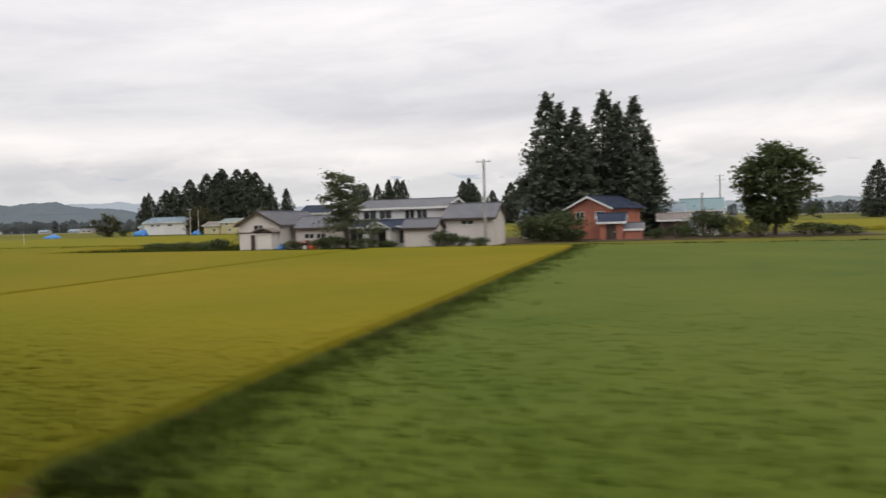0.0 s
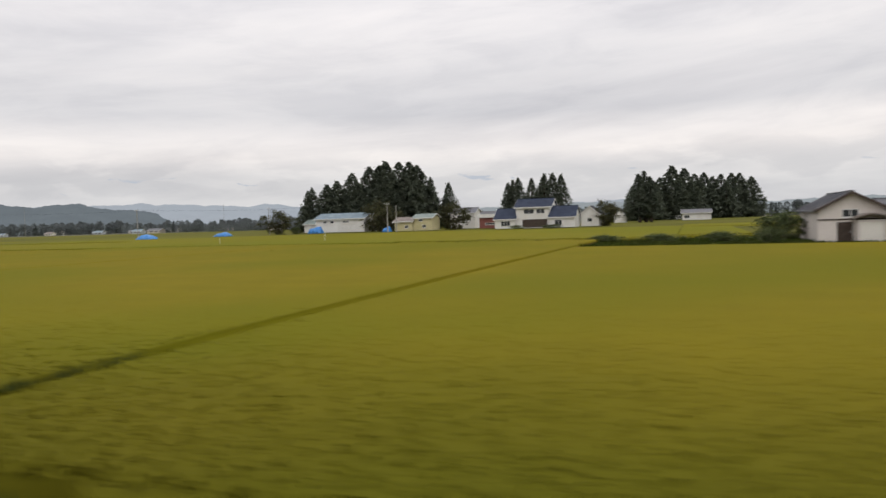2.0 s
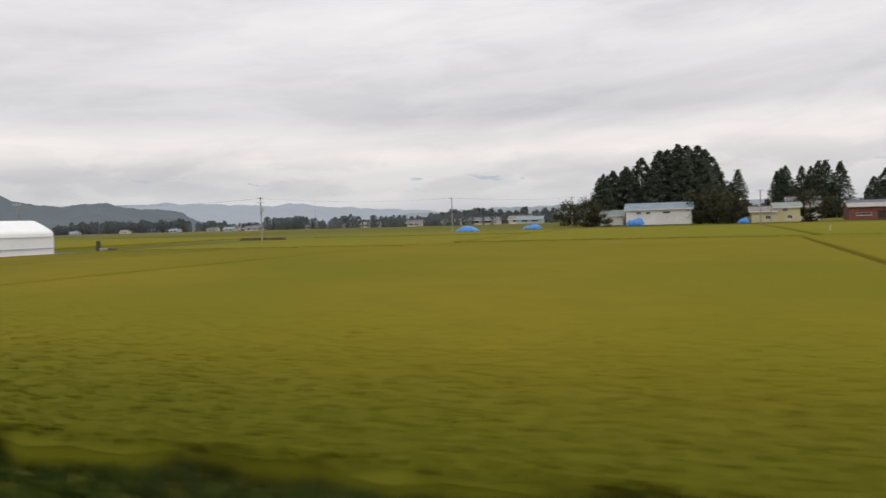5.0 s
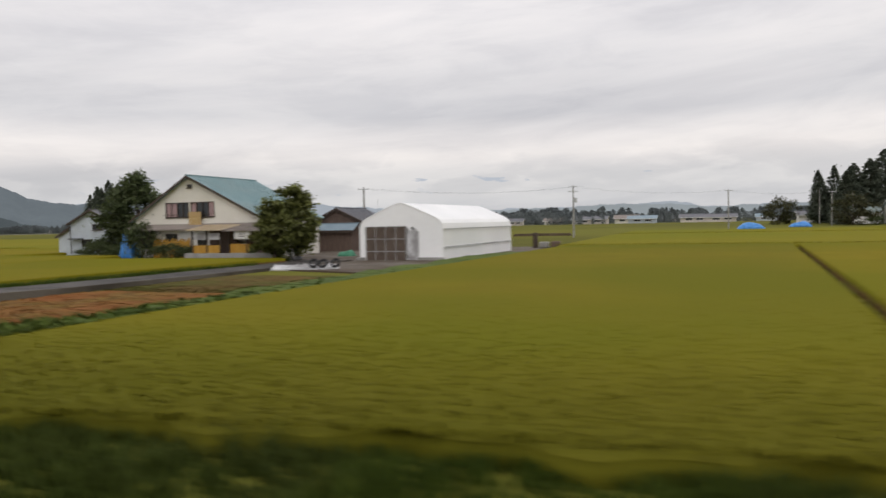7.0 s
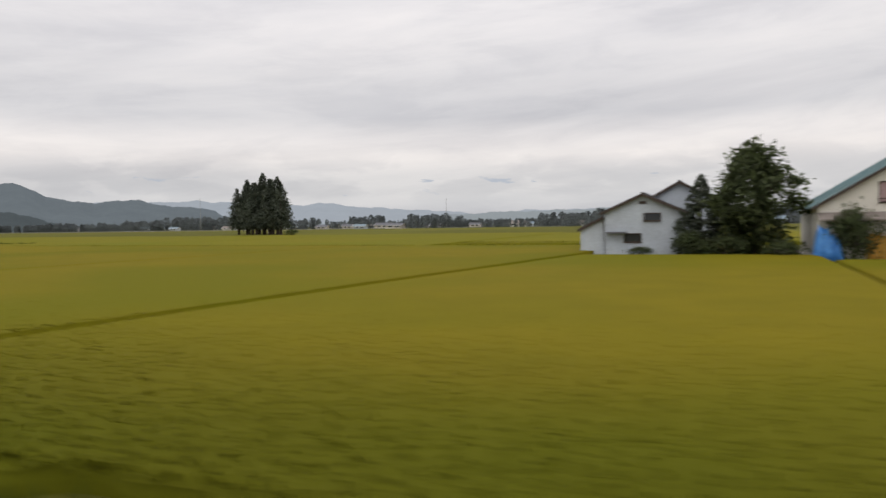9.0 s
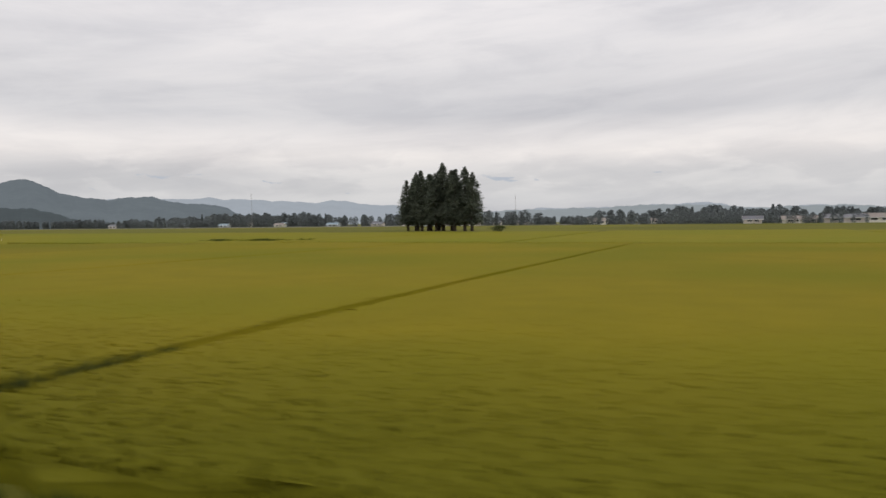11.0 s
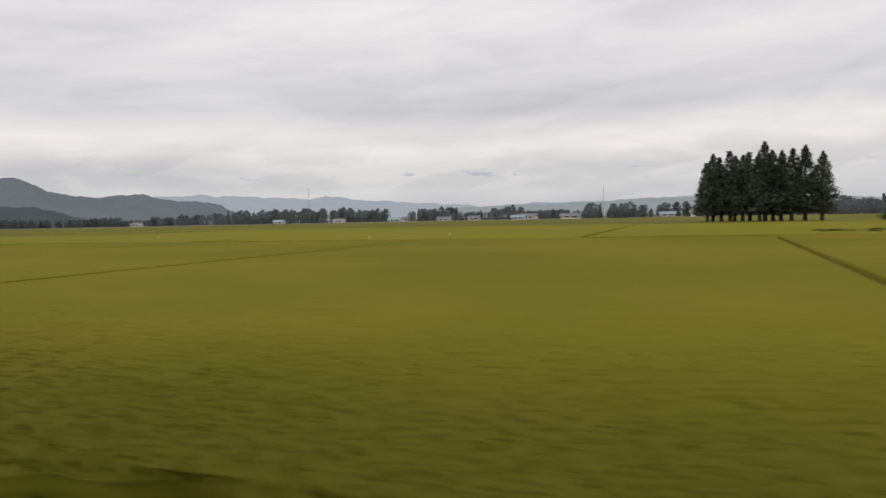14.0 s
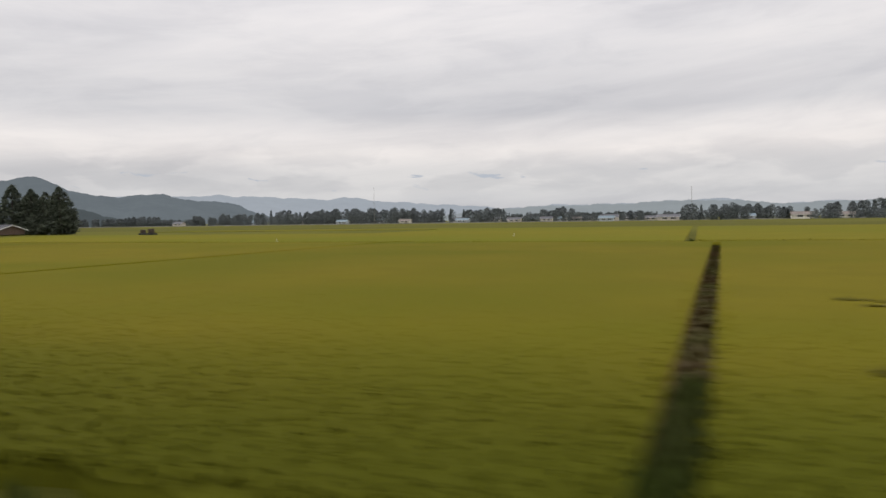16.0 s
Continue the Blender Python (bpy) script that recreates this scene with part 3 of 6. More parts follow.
    return tagged(new(name, me), label, category, group, "stuff")


def line(xa, ya, xb, yb):
    return lambda y: xa + (xb - xa) * (y - ya) / (yb - ya)


def flat(x):
    return lambda y: x


# boundaries across the plain: ditches and paths between the paddies
PADDIES = [
    (line(-25.6, 6, -28.0, 56), line(-7.4, 6, -9.2, 65), 5.9, 64.0),
    (line(-69.8, 7, -68.7, 50), line(-26.6, 6, -29.1, 56), 5.9, 61.5),
    (line(-106.6, 6, -104.3, 69), line(-70.9, 7, -69.8, 50), 6.0, 80.0),
    (line(-140.5, 6, -138.5, 70), line(-107.7, 6, -105.4, 69), 6.0, 83.0),
    (line(-182.5, 8, -179.5, 67), line(-141.6, 6, -139.6, 70), 7.0, 80.0),
    (line(-203.7, 12, -199.9, 72), line(-183.5, 8, -180.5, 67), 8.5, 72.5),
    (line(-224.9, 7, -221.2, 73), line(-204.7, 12, -200.9, 72), 8.5, 72.5),
    (line(-262.1, 6, -260.8, 47), line(-245.6, 6, -240.4, 45), 5.9, 49.5),
    (line(-284.7, 8, -278.5, 49), line(-263.1, 6, -261.8, 47), 5.9, 56.0),
    (line(-311.5, 8, -309.5, 80), line(-285.9, 8, -277.6, 66), 5.9, 79.0),
    (line(-338.9, 6, -336.4, 79), line(-312.5, 8, -310.5, 80), 5.9, 82.0),
    (line(-364.0, 6, -362.3, 88), line(-339.9, 6, -337.4, 79), 5.9, 85.0),
    (line(-390.4, 6, -390.5, 66), line(-365.0, 6, -363.3, 88), 17.2, 84.0),
    (line(-390.4, 6, -390.5, 66), line(-374.2, 7, -375.7, 17), 5.9, 17.6),
    (line(-373.2, 7, -374.7, 17), line(-365.0, 6, -363.3, 88), 5.9, 17.6),
    (line(-413.0, 6, -410.8, 77), line(-391.2, 6, -391.3, 66), 5.9, 80.0),
    (line(-449.2, 7, -447.2, 72), line(-414.0, 6, -411.8, 77), 5.9, 78.0),
    (line(-479.8, 7, -478.1, 70), line(-450.4, 7, -448.4, 72), 5.9, 76.0),
    (line(-515.0, 8, -513.5, 80), line(-481.0, 7, -479.3, 70), 5.9, 74.5),
    (line(-556.0, 8, -554.0, 80), line(-516.2, 8, -514.7, 80), 5.9, 76.0),
    (line(-640.0, 8, -638.0, 80), line(-557.2, 8, -555.2, 80), 5.9, 78.0),
]
def nudged(edge, by):
    return lambda y: edge(y) + by


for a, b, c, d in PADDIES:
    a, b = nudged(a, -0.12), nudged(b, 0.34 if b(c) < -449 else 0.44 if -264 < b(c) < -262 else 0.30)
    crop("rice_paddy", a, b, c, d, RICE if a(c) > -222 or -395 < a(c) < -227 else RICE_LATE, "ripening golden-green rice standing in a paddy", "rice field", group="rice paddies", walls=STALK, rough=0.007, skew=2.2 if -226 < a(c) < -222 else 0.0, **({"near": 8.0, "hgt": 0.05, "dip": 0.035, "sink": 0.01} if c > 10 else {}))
crop("meadow", line(-6.7, 6, -8.5, 65), flat(56), 5.9, 66.0, MEADOW, "fresh green grass field beside the rice", "grass field", top=0.28, rough=0.04, hgt=0.16, spare=0.7, dip=0.05)
crop("stubble_plot", line(-236.9, 6, -235.8, 38), line(-228.8, 8, -228.0, 36), 27.0, 37.5, STUBBLE, "dull brown stubble at the end of the plot", "stubble", top=-0.07, rough=0.03, hgt=0.08, dip=0.0, near=6.0, wide=0.1, sink=0.02, lean=2.0)
crop("straw_field", line(-237.0, 6, -235.8, 38), line(-227.95, 8, -227.45, 36), 5.9, 27.0, STRAW, "dry orange-brown cut straw on a bare plot", "straw", top=-0.05, rough=0.05, hgt=0.12, dip=0.0, near=22.0, wide=0.13, sink=0.0, lean=2.2)
crop("grass_bank", line(-227.75, 8, -226.6, 42), line(-225.1, 8, -222.6, 60), 5.4, 62.0, LUSH, "lush dark green bank between straw plot and rice", "grass bank", top=0.16, rough=0.13, hgt=0.34, near=20.0, wide=0.10, sink=0.10)
edge = thing("channel_edge", -227.8, 20, -0.2, "pale concrete edge of a narrow channel", "kerb", kind="structure")
for ya, yb in zip(range(5, 45, 4), range(9, 49, 4)):
    xa, xb = (float(np.interp(y, (5, 16, 26, 60), (-227.85, -227.72, -227.32, -225.6))) for y in (ya, yb))
    part("kerb_stone", prism([(xa - 0.09, ya, -0.2), (xa + 0.09, ya, -0.2), (xb + 0.09, yb - 0.03, -0.2), (xb - 0.09, yb - 0.01, -0.2)], (0, 0, 0.19)), KERB, edge)

# far paddies behind the first row of fields
for k, (xa, xb, ya, yb) in enumerate(((-60, -52, 92, 150), (-95, -61, 86, 165), (-135, -96, 84, 172), (-176, -137, 83, 168), (-222, -178, 74, 126), (-222, -178, 128, 160), (-300, -252, 92, 170), (-352, -302, 80, 180),
                                      (-384, -354, 83, 176), (-430, -386, 80, 172), (-480, -432, 77, 180), (-540, -482, 75, 185), (-620, -541, 77, 128), (-630, -541, 165, 190), (25, 110, 110, 190), (-60, 20, 150, 190))):
    crop("far_rice_paddy", flat(xa - 0.4), flat(xb + 0.4), ya, yb, RICE_FAR, "yellow-green rice in a far paddy", "rice field", top=0.34, near=1.0, group="far rice paddies", hgt=0.25, spare=0.35, dip=0.0)


def weeds(name, xa, xb, ya, yb, n, hgt, label, zfun=None, blades=6, mat=BANK, wid=0.06, lean=0.7):
    px, py = rng.uniform(xa, xb, n), rng.uniform(ya, yb, n)
    pz = np.array([(zfun(y) if zfun else lie(y)) for y in py])
    clump = np.clip(0.75 + 0.5 * wavy(px * 0.7, py * 0.7), 0.3, 1.4)
    v, f = tuft_arrays(px, py, pz, blades, clump * hgt, lean, wid)
    return tagged(new(name, stuff_mesh(name, v, [f], mat)), label, "weeds", "", "stuff")


weeds("bank_weeds", -640, 60, 3.2, 5.9, 12000, 0.30, "dark green weeds on the railway bank")
weeds("bank_weeds", -222, -141, 5.0, 8.6, 12400, 0.42, "dark green weeds along the foot of the railway bank")
for a, b, c, d in PADDIES[:-2]:
    bed = [(a(y) + o, y, -0.10) for y in np.linspace(c - 0.2, d, 12) for o in (-1.25, 0.2)]
    solo("ditch_bed", bed, [(2 * k, 2 * k + 1, 2 * k + 3, 2 * k + 2) for k in range(11)], MUD, "brown muddy bed of a ditch between paddies", "ditch", kind="structure")
    n = 900
    py = rng.uniform(c, d, n)
    px = np.array([a(t) for t in py]) - 0.5 + rng.normal(0, 0.24, n)
    v, f = tuft_arrays(px, py, np.full(n, -0.13), 5, rng.uniform(0.08, 0.18, n), 0.7, 0.07)
    tagged(new("ditch_grass", stuff_mesh("ditch_grass", v, [f], DITCH)), "dark low grass in the ditch between two paddies", "grass", "", "stuff")
    if c < 10:
        n = 420
        py = c + 6.5 * rng.uniform(0, 1, n) ** 1.8
        px = np.array([a(t) for t in py]) - 0.35 - np.abs(rng.normal(0, 0.34, n)) * np.exp(-(py - c) / 4) + rng.normal(0, 0.12, n)
        v, f = tuft_arrays(px, py, np.full(n, 0.02), 6, rng.uniform(0.18, 0.42, n), 0.7, 0.06)
        tagged(new("ditch_grass", stuff_mesh("ditch_grass", v, [f], BANK)), "rank green weeds at the mouth of a ditch", "grass", "", "stuff")


def lodged(spots, seed, label):
    """Rice beaten down by wind: dark flattened swirls of long leaves lying over the standing crop."""
    r = np.random.default_rng(seed)
    vs, fs, n = [], [], 0
    for x, y, wx, wy in spots:
        m = int(230 * wx * wy)
        px, py = x + r.normal(0, wx / 2.6, m), y + r.normal(0, wy / 2.6, m)
        dip = 0.06 * np.clip(1 - (py - 5.9) / 26, 0, 1)
        a = r.uniform(0, math.tau) + r.normal(0, 0.5, m)
        ln = r.uniform(0.25, 0.6, m)
        z = 0.37 - dip + r.uniform(0.0, 0.05, m)
        ux, uy = -np.sin(a) * 0.045, np.cos(a) * 0.045
        v = np.empty((m, 3, 3))
        v[:, 0] = np.stack([px + ux, py + uy, z], -1)
        v[:, 1] = np.stack([px - ux, py - uy, z], -1)
        v[:, 2] = np.stack([px + np.cos(a) * ln, py + np.sin(a) * ln, z + r.uniform(-0.03, 0.10, m)], -1)
        vs.append(v.reshape(-1, 3))
        fs.append(np.arange(3 * m).reshape(-1, 3) + n)
        n += 3 * m
    return tagged(new("lodged_rice", stuff_mesh("lodged_rice", np.concatenate(vs), fs, LODGED)), label, "rice", "", "stuff")


storm = np.random.default_rng(23)
lodged([(storm.uniform(-477, -465.5), 8.4 + 4.8 * storm.uniform() ** 1.2, storm.uniform(0.2, 0.6), storm.uniform(0.15, 0.5)) for _ in range(95)]
       + [(storm.uniform(-476, -469), storm.normal(22.4, 1.0), storm.uniform(0.3, 0.7), storm.uniform(0.2, 0.5)) for _ in range(16)]
       + [(storm.uniform(-467, -459), storm.uniform(7.4, 10.5), storm.uniform(0.2, 0.5), storm.uniform(0.15, 0.4)) for _ in range(16)], 24, "dark swirls of rice flattened by wind in the paddy")
lodged([(-389.2 + 0.32 * k, 7.9 + storm.normal(0, 0.15), 0.3, 0.2) for k in range(12)] + [(-383.3, 8.1, 0.4, 0.2), (-382.2, 7.9, 0.5, 0.25), (-384.4, 6.9, 0.4, 0.25)]
       + [(storm.uniform(-389, -380), storm.uniform(6.3, 10), storm.uniform(0.2, 0.4), 0.2) for _ in range(10)], 25, "low streaks of flattened rice near the railway")
n = 5200
py = 5.9 + 58 * rng.uniform(0, 1, n) ** 1.5
px = -6.75 - (py - 6) * 0.0305 + 0.2 + np.abs(rng.normal(0, 0.75, n))
v, f = tuft_arrays(px, py, np.full(n, 0.0), 6, rng.uniform(0.22, 0.46, n), 0.8, 0.07)
tagged(new("field_edge_grass", stuff_mesh("field_edge_grass", v, [f], BANK)), "dark rank grass between rice and meadow", "weeds", "", "stuff")
weeds("field_edge_grass", -222, -139, 74, 88, 3500, 0.4, "rough grass on the path behind the paddies", wid=0.12)
weeds("field_edge_grass", -640, -280, 79, 89, 6000, 0.4, "rough grass on the path behind the paddies", wid=0.12)
weeds("field_edge_grass", -405, -388, 91, 101, 3800, 0.62, "dark rough grass before the grove", wid=0.14)
weeds("farm_edge_grass", -50, 20, 62, 72, 7000, 0.35, "rough grass at the edge of the farmyard", wid=0.12)
weeds("farm_edge_grass", -100, -48, 62, 90, 6000, 0.45, "rough grass beside the paddies", wid=0.14)
weeds("farm_edge_grass", -285, -241, 49.5, 52.5, 2500, 0.40, "weeds at the edge of the farmyard", wid=0.10)
weeds("lane_verge", -246.2, -244.6, 6, 12, 500, 0.3, "green weeds along the lane", wid=0.08)
weeds("lane_verge", -238.7, -237.2, 3.2, 4.5, 260, 0.34, "green weeds at the foot of the guard rail", zfun=lambda y: 0.86, wid=0.07)
weeds("lane_verge", -237.1, -236.4, 3.6, 9.0, 500, 0.36, "green weeds at the foot of the edge wall", zfun=lambda y: -0.1, wid=0.08)
weeds("lane_verge", -243.4, -242.5, 5.0, 13.0, 900, 0.26, "green weeds below the guard rail", zfun=lambda y: float(np.interp(y, (5, 8, 12.7), (0.85, 0.76, 0.50))), wid=0.07)

n = 5200
py = 6 + 40 * rng.uniform(0, 1, n) ** 1.3
px = np.interp(py, (6, 13.4, 26, 45), (-245.0, -243.6, -241.9, -240.3)) + rng.normal(0, 0.35, n)
v, f = tuft_arrays(px, py, np.full(n, -0.13), 6, rng.uniform(0.22, 0.5, n), 0.7, 0.06)
tagged(new("lane_verge", stuff_mesh("lane_verge", v, [f], LUSH)), "rough green verge between lane and rice", "weeds", "", "stuff")

# ---- the lane, its rails and the yard ----
LANE = [(3.0, -242.95, -237.3, 0.94), (5.3, -242.8, -237.3, 0.90), (8.0, -242.65, -237.28, 0.81), (9.6, -242.55, -237.27, 0.73), (11.2, -242.45, -237.26, 0.63), (12.7, -242.3, -237.25, 0.55), (18.0, -241.3, -237.1, 0.34), (26.0, -240.6, -236.75, 0.15), (35.0, -240.2, -236.4, 0.06), (44.0, -240.2, -235.8, 0.04), (52.0, -240.6, -235.0, 0.03)]
lane_ob = thing("road", -240, 25, -0.3, "narrow damp asphalt lane ramping up to the railway", "road", kind="structure")
lane, wallb = bmesh.new(), bmesh.new()
for (ya, la, ra, za), (yb, lb, rb, zb) in zip(LANE, LANE[1:]):
    va = [lane.verts.new(p) for p in ((la, ya, za), (ra, ya, za), (rb, yb, zb), (lb, yb, zb))]
    vb = [lane.verts.new((v.co.x, v.co.y, -0.35)) for v in va]
    lane.faces.new(va)
    for k in (1, 3):
        lane.faces.new((va[k], vb[k], vb[(k + 1) % 4], va[(k + 1) % 4]))
    foot = [(ra + 0.01, ya), (ra + 0.22, ya), (rb + 0.22, yb), (rb + 0.01, yb)]
    low = [wallb.verts.new((x, y, -0.35)) for x, y in foot]
    top = [wallb.verts.new((x, y, z + 0.04)) for (x, y), z in zip(foot, (za, za, zb, zb))]
    wallb.faces.new(top)
    for k in range(4):
        wallb.faces.new((low[k], low[(k + 1) % 4], top[(k + 1) % 4], top[k]))
part("asphalt_surface", lane, ASPHALT, lane_ob)
part("kerb_wall", wallb, OLDWALL, lane_ob, "stained concrete edge wall")
yard = prism([(-263, 52.1, -0.16), (-224, 38.0, -0.16), (-224, 80, -0.16), (-263, 80, -0.16)], (0, 0, 0.14))
yard_ob = thing("yard", -243, 66, -0.16, "grey-brown packed earth of the farmyard", "yard", kind="structure")
part("yard_surface", yard, YARD, yard_ob)
yard2 = thing("yard", -20, 88, -0.16, "packed earth of a farmyard with grass", "yard", kind="structure")
part("yard_surface", prism([(-50, 74.5, -0.16), (22, 90, -0.16), (22, 112, -0.16), (-50, 100, -0.16)], (0, 0, 0.1)), SOIL, yard2)


def guard_rail(points, label, tall=0.64):
    """A white steel guard rail: W-profile beam with flared end pieces on square posts, a cap plate over each post."""
    pts = [Vector(p) for p in points]
    mid = pts[len(pts) // 2]
    g = thing("guard_rail", mid.x, mid.y, mid.z, label, "guard rail", "guard rails of the lane")
    prof = [(0.0, 0.0), (0.045, 0.03), (0.045, 0.09), (0.0, 0.12), (0.0, 0.16), (0.045, 0.19), (0.045, 0.25), (0.0, 0.28)]
    bm = bmesh.new()
    rings = []
    way = [(pts[min(i + 1, len(pts) - 1)] - pts[max(i - 1, 0)]).normalized() for i in range(len(pts))]
    ends = [(pts[0] - way[0] * 0.30, way[0])] + list(zip(pts, way)) + [(pts[-1] + way[-1] * 0.30, way[-1])]
    for p, d in ends:
        n = Vector((-d.y, d.x, 0)).normalized()
        out = [p + n * (0.06 + a) + Vector((0, 0, tall - 0.28 + z)) for a, z in prof] + [p + n * (0.05 + a) + Vector((0, 0, tall - 0.28 + z)) for a, z in reversed(prof)]
        rings.append([bm.verts.new(v) for v in out])
    m = len(rings[0])
    for r0, r1 in zip(rings, rings[1:]):
        for k in range(m):
            bm.faces.new((r0[k], r0[(k + 1) % m], r1[(k + 1) % m], r1[k]))
    bm.faces.new(rings[0])
    bm.faces.new(rings[-1][::-1])
    beam = part("beam", bm, RAILWHITE, g)
    for p, d in (ends[0], ends[-1]):
        n = Vector((-d.y, d.x, 0)).normalized()
        cap = bmesh.new()
        a, b = p - d * 0.10 + n * 0.045, p + d * 0.10 + n * 0.045
        prism([a + Vector((0, 0, tall - 0.30)), b + Vector((0, 0, tall - 0.30)), b + Vector((0, 0, tall + 0.02)), a + Vector((0, 0, tall + 0.02))], n * 0.075, cap)
        part("end_piece", cap, RAILWHITE, beam)
    for p in pts:
        post = part("post", box(p.x - 0.05, p.x + 0.05, p.y - 0.05, p.y + 0.05, p.z - 0.4, p.z + tall - 0.02, bevel=0.012), RAILWHITE, g)
        part("post_cap", box(p.x - 0.056, p.x + 0.056, p.y - 0.056, p.y + 0.056, p.z + tall - 0.018, p.z + tall + 0.012), RAILWHITE, post)


guard_rail([(-237.39, 8.05, 0.80), (-237.38, 9.55, 0.73), (-237.38, 11.15, 0.63), (-237.36, 12.7, 0.55)], "white steel guard rail along the lane above the straw plot", 0.60)
guard_rail([(-237.44, 4.3, 0.90), (-237.42, 5.34, 0.89), (-237.39, 6.95, 0.85)], "white steel guard rail along the lane near the railway", 0.60)
guard_rail([(-242.58, 7.9, 0.86), (-242.46, 9.5, 0.77), (-242.36, 11.1, 0.68), (-242.25, 12.7, 0.60)], "white steel guard rail between lane and paddy", 0.57)
guard_rail([(-242.74, 4.1, 0.92), (-242.68, 5.6, 0.92), (-242.62, 7.0, 0.90)], "white steel guard rail beside the lane near the railway", 0.57)
guard_rail([(-242.45, 3.7, 0.80), (-240.9, 3.7, 0.80), (-239.0, 3.7, 0.80)], "white steel guard rail beside the railway", 0.60)


# ---- trees ----
def leaf_quads(c, size, up=0.0, flatten=0.6):
    """Small diamond leaves at the points c with random turns; arrays for stuff_mesh."""
    n = len(c)
    d = rng.normal(0, 1, (n, 3))
    d[:, 2] = d[:, 2] * flatten + up
    d /= np.linalg.norm(d, axis=1)[:, None]
    e = np.cross(d, rng.normal(0, 1, (n, 3)))
    e /= np.linalg.norm(e, axis=1)[:, None] + 1e-9
    s = np.reshape(size, (-1, 1)) * rng.uniform(0.6, 1.4, (n, 1))
    v = np.stack([c - d * s, c + e * s * 0.42, c + d * s, c - e * s * 0.42], 1).reshape(-1, 3)
    return v, np.arange(n * 4).reshape(-1, 4)


def soft(me, out, up=0.45, rough=0.45):
    """Foliage shades like a soft mass: normals lean outwards and up, with some scatter for each leaf."""
    n = len(out)
    d = out / (np.linalg.norm(out, axis=1)[:, None] + 1e-6) + np.array([0, 0, up]) + rng.normal(0, rough, (n, 3))
    d = np.repeat(d / (np.linalg.norm(d, axis=1)[:, None] + 1e-6), 4, 0)
    me.shade_smooth()
    me.normals_split_custom_set_from_vertices(d)
    return me


def cedar(h, r, low, seed, count=3000, material=CEDAR, leaf=0.42, lobes=0.28, bulge=1.35):
    """A tall cedar at the origin: tapered trunk, drooping boughs in tufts, ragged narrow crown."""
    global rng
    keep, rng = rng, np.random.default_rng(seed)
    tree = thing("cedar_tree", 0, 0, 0, "tall dark green cedar with a narrow crown", "tree")
    lean = rng.normal(0, 0.25, 2)
    part("trunk", tube([(0, 0, -0.3), (lean[0] * 0.3, lean[1] * 0.3, h * 0.4), (lean[0], lean[1], h * 0.96)], [0.018 * h + 0.03, 0.012 * h + 0.02, 0.03], 7), BARK, tree)
    k = count // 16
    u = rng.uniform(0, 1, k) ** 0.85
    z = low + (h - low) * u
    ang = rng.uniform(0, math.tau, k)
    ph = rng.uniform(0, math.tau, 4)
    lobe = 1 + lobes * np.sin(3 * ang + ph[0] + 5 * u) + lobes * 0.15 * np.sin(u * 37 + ph[1] + 2 * ang)
    prof = (1 - u ** bulge) ** 0.8 * np.minimum(1, (u + 0.3) * 2.2)
    rad = r * prof * lobe * rng.uniform(0.30, 1.0, k) ** 0.5
    c = np.stack([np.cos(ang) * rad + lean[0] * u, np.sin(ang) * rad + lean[1] * u, z - 0.18 * rad], -1)
    c[0] = (lean[0], lean[1], h - 0.15)
    spread = 0.08 + 0.46 * (1 - u)
    pts = np.repeat(c, 16, 0) + rng.normal(0, 1, (k * 16, 3)) * np.repeat(spread, 16)[:, None] * np.array([1, 1, 0.8])
    v, f = leaf_quads(pts, leaf * (0.45 + 0.6 * (1 - np.repeat(u, 16))))
    me = soft(stuff_mesh("crown", v, [f], material), (pts - np.array([lean[0] * 0.5, lean[1] * 0.5, 0])) * np.array([1, 1, 0.0]))
    cr = new("crown", me)
    cr.parent = tree
    rng = keep
    return tree


